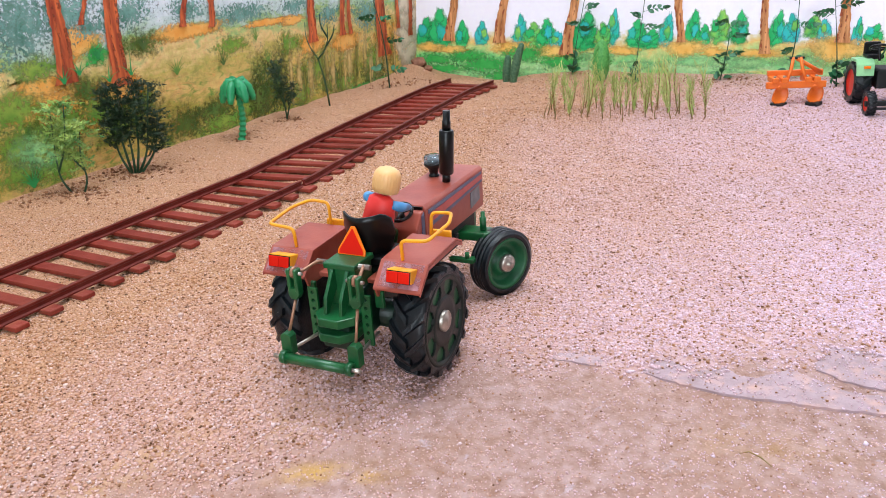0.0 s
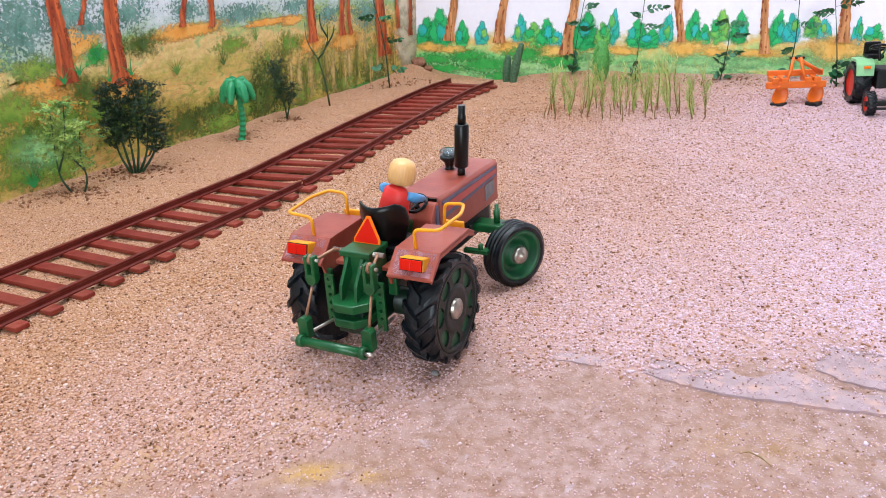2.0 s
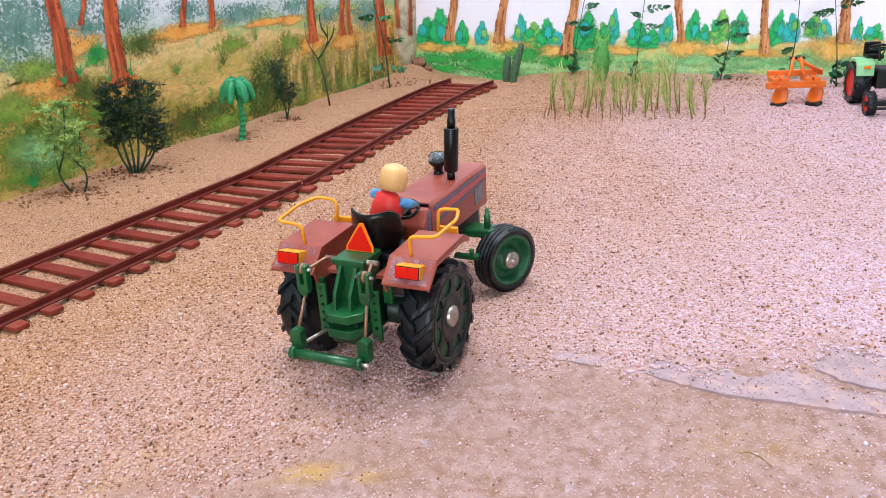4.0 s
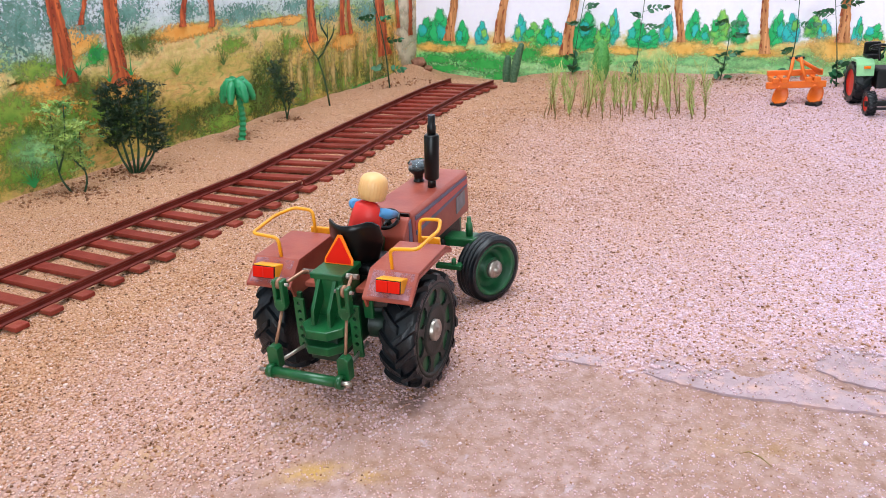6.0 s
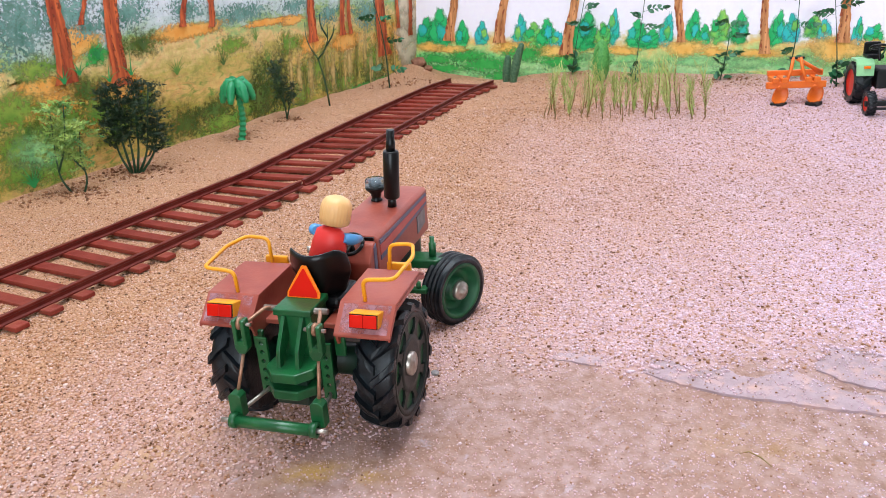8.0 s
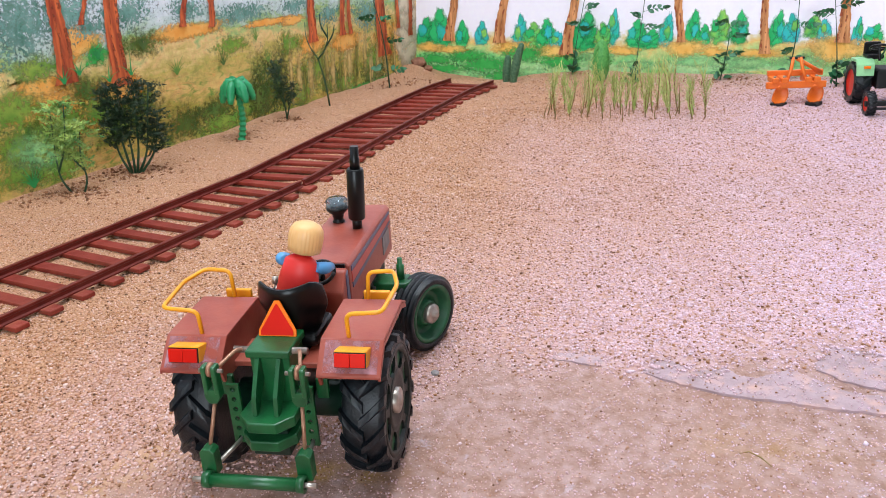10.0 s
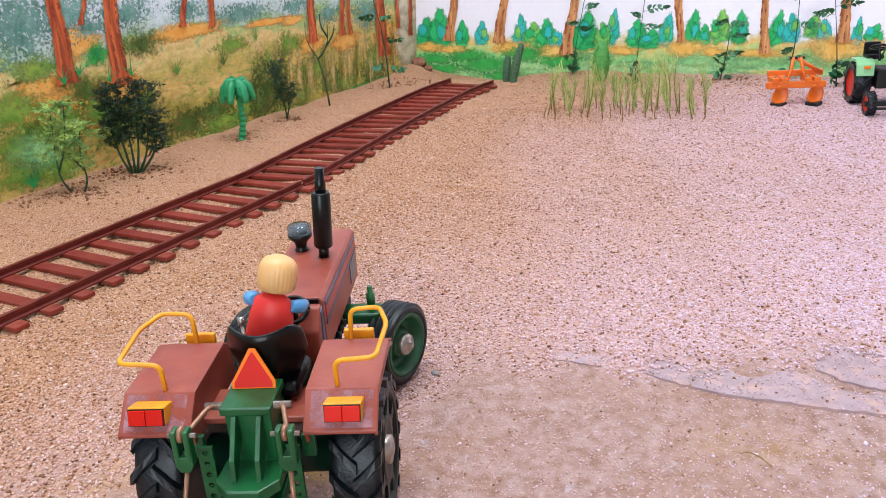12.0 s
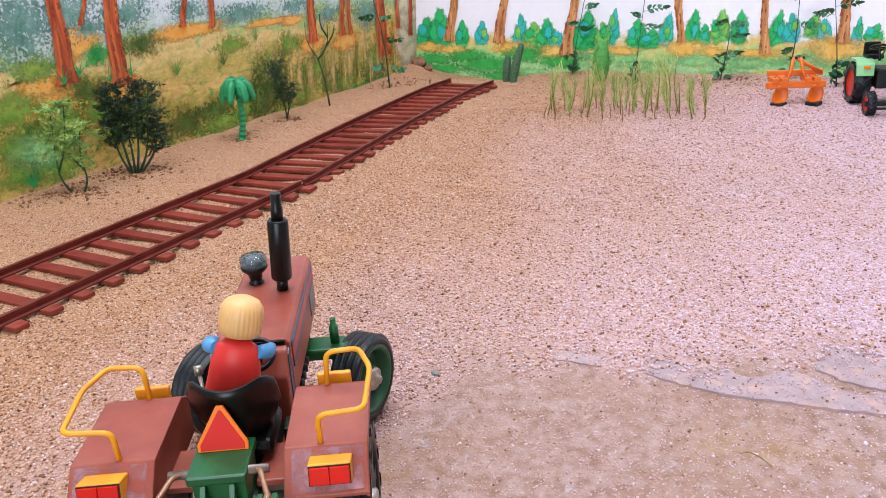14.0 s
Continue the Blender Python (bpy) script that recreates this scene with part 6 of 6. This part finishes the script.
def build_plough():
    t = thing("toy_plough", "orange toy plough with two shares on gravel", "toy plough", Matrix.Translation((0.624, 1.338, 0.0)) @ pose(0, 0, 0, 0, 0, -8))
    bm = bmesh.new()
    box(bm, -0.048, 0.050, -0.006, 0.002, 0.030, 0.041, 0.0012)
    part("front_beam", bm, M_PLOUGH, t, "orange front beam")
    bm = bmesh.new()
    box(bm, -0.040, 0.052, 0.022, 0.030, 0.046, 0.056, 0.0012)
    part("rear_beam", bm, M_PLOUGH, t, "orange rear beam")
    for x in (-0.034, -0.019, 0.020, 0.034):
        bm = bmesh.new()
        box(bm, x - 0.0055, x + 0.0055, -0.008, 0.026, 0.039, 0.048, 0.001)
        part("clamp", bm, M_PLOUGH, t, "orange clamp block")
        bm = bmesh.new()
        tube(bm, [(x, 0.0, 0.047), (x, 0.0, 0.051)], 0.0024, 6)
        part("nut", bm, M_STEEL, t, "pale nut")
    for s in (-1, 1):
        bm = bmesh.new()
        tube(bm, rounded([(0.002 + 0.016 * s, 0.000, 0.040), (0.002 + 0.009 * s, 0.004, 0.062), (0.002 + 0.006 * s, 0.010, 0.080)], 0.006), 0.0030, 8)
        part("headstock_arm", bm, M_PLOUGH, t, "orange headstock arm")
        bm = bmesh.new()
        bowl = Matrix.Translation((0.002 + 0.029 * s, -0.004, 0.021)) @ pose(0, 0, 0, 78, 0, 24) @ Matrix.Scale(1.10, 4)
        lathe(bm, [(0.0, -0.0050), (0.0060, -0.0044), (0.0110, -0.0026), (0.0150, 0.0005), (0.0168, 0.0030), (0.0172, 0.0022), (0.0150, -0.0015), (0.0110, -0.0046), (0.0060, -0.0064), (0.0, -0.0070)], bowl, 28)
        bmesh.ops.bisect_plane(bm, geom=bm.verts[:] + bm.edges[:] + bm.faces[:], plane_co=bowl @ Vector((-0.007, 0, 0)), plane_no=(-0.85, 0, 0.45), clear_outer=True)
        bmesh.ops.holes_fill(bm, edges=[e for e in bm.edges if e.is_boundary])
        bmesh.ops.recalc_face_normals(bm, faces=bm.faces[:])
        board = part("mouldboard", bm, M_PLOUGH, t, "curved orange mouldboard")
        bm = bmesh.new()
        prism(bm, [(0.002 + 0.029 * s - 0.014, -0.010), (0.002 + 0.029 * s, -0.024), (0.002 + 0.029 * s + 0.016, -0.006), (0.002 + 0.029 * s + 0.012, 0.002), (0.002 + 0.029 * s, -0.012), (0.002 + 0.029 * s - 0.010, 0.0)], 2, 0.0, 0.006, 0.0008)
        part("share", bm, M_CAST, board, "black share tip")
        bm = bmesh.new()
        tube(bm, [(0.002 + 0.029 * s, -0.008, 0.030), (0.002 + 0.029 * s, 0.002, 0.036)], 0.0040, 8)
        part("leg", bm, M_PLOUGH, t, "orange leg")
    bm = bmesh.new()
    tube(bm, [(0.002, 0.010, 0.078), (0.050, 0.024, 0.050)], 0.0034, 8)
    part("stay", bm, M_PLOUGH, t, "orange slanting stay")
    bm = bmesh.new()
    tube(bm, [(-0.010, 0.010, 0.079), (0.014, 0.010, 0.079)], 0.0022, 8)
    part("top_pin", bm, M_CAST, t, "dark top pin")


def far_wheel(parent, x, y, r, w, rim_mat, lugs):
    bm = bmesh.new()
    lay = pose(x, y, r) @ XAXIS
    lathe(bm, [(0.0, -w * 0.30), (r * 0.30, -w * 0.34), (r * 0.58, -w * 0.30), (r * 0.64, -w * 0.46), (r * 0.64, w * 0.46), (r * 0.58, w * 0.30), (0.0, w * 0.30)], lay, 32)
    wheel = part("wheel", bm, rim_mat, parent, "red plastic wheel rim")
    bm = bmesh.new()
    lathe(bm, [(r * 0.62, -w * 0.45), (r * 0.70, -w * 0.5), (r * 0.88, -w * 0.48), (r * 0.93, -w * 0.36), (r * 0.94, 0), (r * 0.93, w * 0.36), (r * 0.88, w * 0.48), (r * 0.70, w * 0.5), (r * 0.62, w * 0.45)], lay, 40)
    part("tyre", bm, M_RUBBER, wheel, "black tyre")
    for s in (-1, 1):
        bm = bmesh.new()
        ring = []
        for z, da in ((w * 0.5 * s, 0.0), (0.0, 0.22)):
            ring.append([bm.verts.new(XAXIS @ Vector((q * math.cos(da + e), q * math.sin(da + e), z))) for q, e in ((r * 0.90, -0.07), (r, -0.05), (r, 0.05), (r * 0.90, 0.07))])
        bm.faces.new(ring[0])
        bm.faces.new(ring[1])
        for i in range(3):
            bm.faces.new((ring[0][i], ring[0][i + 1], ring[1][i + 1], ring[1][i]))
        bmesh.ops.recalc_face_normals(bm, faces=bm.faces[:])
        first = part("lug", bm, M_RUBBER, wheel)
        for k in range(lugs):
            ob = first if k == 0 else new("lug", first.data)
            ob.parent = wheel
            ob.matrix_basis = pose(x, y, r) @ pose(0, 0, 0, 360 * (k + 0.5 * (s > 0)) / lugs, 0, 0)


def build_green_tractor():
    """It faces the camera: its own -y is ahead; only its outer side comes into view."""
    t = thing("toy_tractor", "pale green toy tractor with red rims parked on gravel", "toy tractor", Matrix.Translation((0.763, 1.289, 0.0)) @ pose(0, 0, 0, 0, 0, -12.5))
    far_wheel(t, -0.046, 0.022, 0.036, 0.026, M_RIMRED, 14)
    far_wheel(t, 0.046, 0.022, 0.036, 0.026, M_RIMRED, 14)
    far_wheel(t, -0.052, -0.075, 0.0195, 0.013, M_RIMRED, 16)
    far_wheel(t, 0.030, -0.085, 0.0195, 0.013, M_RIMRED, 16)
    for s in (-1, 1):
        bm = bmesh.new()
        prism(bm, [(-0.012, 0.052), (-0.008, 0.070), (0.000, 0.078), (0.030, 0.077), (0.038, 0.068), (0.038, 0.064), (0.029, 0.072), (0.002, 0.073), (-0.004, 0.066), (-0.008, 0.052)], 0, 0.045 * s - 0.0135, 0.045 * s + 0.0135, 0.0008)
        f = part("fender", bm, M_PALEGREEN, t, "pale green fender")
        bm = bmesh.new()
        box(bm, 0.043 * s - 0.005, 0.043 * s + 0.005, -0.0125, -0.0095, 0.064, 0.068, 0.0005)
        part("lamp", bm, M_ORANGE, f, "orange lamp")
    bm = bmesh.new()
    box(bm, 0.012, 0.052, -0.110, 0.000, 0.045, 0.075, 0.004)
    part("bonnet", bm, M_PALEGREEN, t, "pale green bonnet")
    bm = bmesh.new()
    box(bm, 0.014, 0.050, -0.100, 0.045, 0.022, 0.046, 0.003)
    box(bm, -0.026, 0.020, -0.010, 0.040, 0.030, 0.062, 0.003)
    tube(bm, [(-0.040, 0.022, 0.036), (0.040, 0.022, 0.036)], 0.008, 12)
    part("chassis", bm, M_CAST, t, "black chassis and rear axle")
    bm = bmesh.new()
    box(bm, -0.060, 0.030, -0.083, -0.075, 0.016, 0.024, 0.001)
    box(bm, -0.050, 0.020, -0.092, -0.088, 0.012, 0.016, 0.0006)
    part("front_axle", bm, M_CAST, t, "black front axle")
    bm = bmesh.new()
    box(bm, -0.040, -0.014, 0.006, 0.034, 0.076, 0.084, 0.003)
    box(bm, -0.040, -0.014, 0.028, 0.036, 0.080, 0.102, 0.003)
    part("seat", bm, M_BLACK, t, "black seat")
    bm = bmesh.new()
    lay = pose(-0.030, -0.012, 0.098, -28, 0, 0)
    tube(bm, [lay @ Vector((0.013 * math.cos(2 * math.pi * k / 24), 0.013 * math.sin(2 * math.pi * k / 24), 0)) for k in range(25)], 0.0020, 8)
    tube(bm, [lay @ Vector((0, 0, 0)), lay @ Vector((0, 0, -0.022))], 0.0022, 8)
    tube(bm, [lay @ Vector((-0.013, 0, 0)), lay @ Vector((0.013, 0, 0))], 0.0016, 6)
    part("steering_wheel", bm, M_BLACK, t, "black steering wheel")
    bm = bmesh.new()
    tube(bm, [(-0.028, -0.018, 0.080), (-0.016, -0.02, 0.115)], 0.0014, 6)
    box(bm, -0.020, -0.006, -0.024, -0.018, 0.108, 0.124, 0.001)
    part("mirror", bm, M_LEAF_MID, t, "green mirror on an arm")


def build_litter():
    """A dry blade of grass, and a few larger stones that lie apart."""
    bm = bmesh.new()
    tube(bm, [(0.173, 0.392, 0.0005), (0.179, 0.392, 0.0014), (0.184, 0.386, 0.0012), (0.187, 0.378, 0.0004)], [0.0002, 0.0005, 0.0005, 0.0002], 6)
    tagged(finish("grass_blade", bm, M_STALK), "dry green grass blade lying on concrete", "grass blade")
    grey = material("grey_stone", lin(120, 116, 118), lin(150, 144, 142), 200, 0.8, 0.5, 500)
    brown = material("brown_stone", lin(118, 76, 56), lin(150, 104, 80), 90, 0.85, 0.8, 300)
    for x, y, r, mat, label in ((-0.012, 0.512, 0.0030, grey, "small grey stone lying in the gravel"), (0.337, 0.467, 0.0040, grey, "small grey stone lying on the cement"), (-0.112, 0.463, 0.0022, brown, "small brown stone lying on the concrete"),
                              (-0.030, 1.965, 0.020, brown, "lump of brown earth in the wall corner"), (-0.008, 1.945, 0.012, brown, "lump of brown earth in the wall corner"), (0.578, 1.60, 0.006, brown, "small brown stone near the back wall")):
        bm = bmesh.new()
        bmesh.ops.create_icosphere(bm, subdivisions=2, radius=r)
        for v in bm.verts:
            v.co *= 1 + 0.35 * noise.noise(v.co * (1.4 / r) + Vector((x * 50, y * 50, 0)))
            v.co.z *= 0.65
        ob = finish("stone", bm, mat)
        ob.matrix_basis = rest(x, y) @ Matrix.Translation((0, 0, r * 0.35))
        tagged(ob, label, "stone")


def build_clods():
    """Dark crumbs of soil round the feet of the shrubs."""
    rng = random.Random(17)
    bm = bmesh.new()
    for cx, cy, n, spread in ((-0.51, 1.055, 150, 0.045), (-0.46, 1.145, 120, 0.04), (-0.338, 1.335, 30, 0.02), (-0.28, 1.47, 40, 0.02), (-0.09, 1.80, 70, 0.05), (0.60, 1.58, 60, 0.04)):
        for i in range(n):
            x, y = rng.gauss(cx, spread), rng.gauss(cy, spread * 0.6)
            sl, sb = wall_distance(x, y)
            if sl < 0.006 or sb < 0.006:
                continue
            r = rng.uniform(0.0012, 0.0034)
            z = float(ground_z(np.array(x), np.array(y)))
            vs = [bm.verts.new((x + r * a * rng.uniform(0.7, 1.2), y + r * b * rng.uniform(0.7, 1.2), z + r * (c * rng.uniform(0.6, 1.0) + 0.3))) for a, b, c in ((1, 0, 0), (-1, 0, 0), (0, 1, 0), (0, -1, 0), (0, 0, 1), (0, 0, -1))]
            for q in ((0, 2, 4), (2, 1, 4), (1, 3, 4), (3, 0, 4), (2, 0, 5), (1, 2, 5), (3, 1, 5), (0, 3, 5)):
                bm.faces.new([vs[k] for k in q])
    soil = material("dark_soil", lin(112, 70, 46), lin(150, 100, 68), 120, 0.9, 0.4, 500, island=0.3)
    tagged(finish("soil_crumbs", bm, soil), "dark brown soil crumbs round the shrubs", "soil", kind="stuff")


build_clods()
build_palm()
build_shrubs()
build_cacti()
build_reeds()
build_plough()
build_green_tractor()
build_litter()


build_pebbles()


# ---- motion ----
# seconds, place of the rear axle on the ground, heading
DRIVE = [
    (0, -0.0583, 0.5362, -25.98),
    (0.5, -0.0551, 0.5409, -26.42),
    (1, -0.0511, 0.5452, -26.39),
    (1.5, -0.0479, 0.5524, -26.91),
    (2, -0.0482, 0.5570, -27.90),
    (2.5, -0.0448, 0.5651, -28.28),
    (3, -0.0475, 0.5578, -27.18),
    (5.5, -0.0619, 0.5279, -24.62),
    (6, -0.0666, 0.5206, -23.74),
    (6.5, -0.0702, 0.5065, -21.88),
    (7, -0.0765, 0.4922, -19.85),
    (7.5, -0.0820, 0.4786, -18.45),
    (8, -0.0855, 0.4686, -17.25),
    (10.5, -0.0969, 0.4027, -8.84),
    (11, -0.0983, 0.3871, -7.39),
    (11.5, -0.0993, 0.3749, -5.90),
    (12, -0.0994, 0.3625, -4.06),
    (12.5, -0.1017, 0.3479, -2.55),
    (13, -0.1028, 0.3357, -0.98),
    (13.5, -0.1042, 0.3223, 0.64),
    (14, -0.1046, 0.3106, 2.32),
]


def motions():
    rows = [(t, pose(x, y, 0.0, 0, 0, a)) for t, x, y, a in DRIVE]
    walk(tractor, rows)
    walk(doll, rows)
    # the wheels roll by the way that the axle goes along its heading
    way, gone = 0.0, [0.0]
    for (t0, x0, y0, a0), (t1, x1, y1, a1) in zip(DRIVE, DRIVE[1:]):
        a = radians((a0 + a1) / 2)
        way += -(x1 - x0) * math.sin(a) + (y1 - y0) * math.cos(a)
        gone.append(way)
    for wheel, at, steer, radius in wheels:
        walk(wheel, [(row[0], pose(*at, 0, 0, steer) @ pose(0, 0, 0, -math.degrees(g / radius))) for row, g in zip(DRIVE, gone)])


motions()
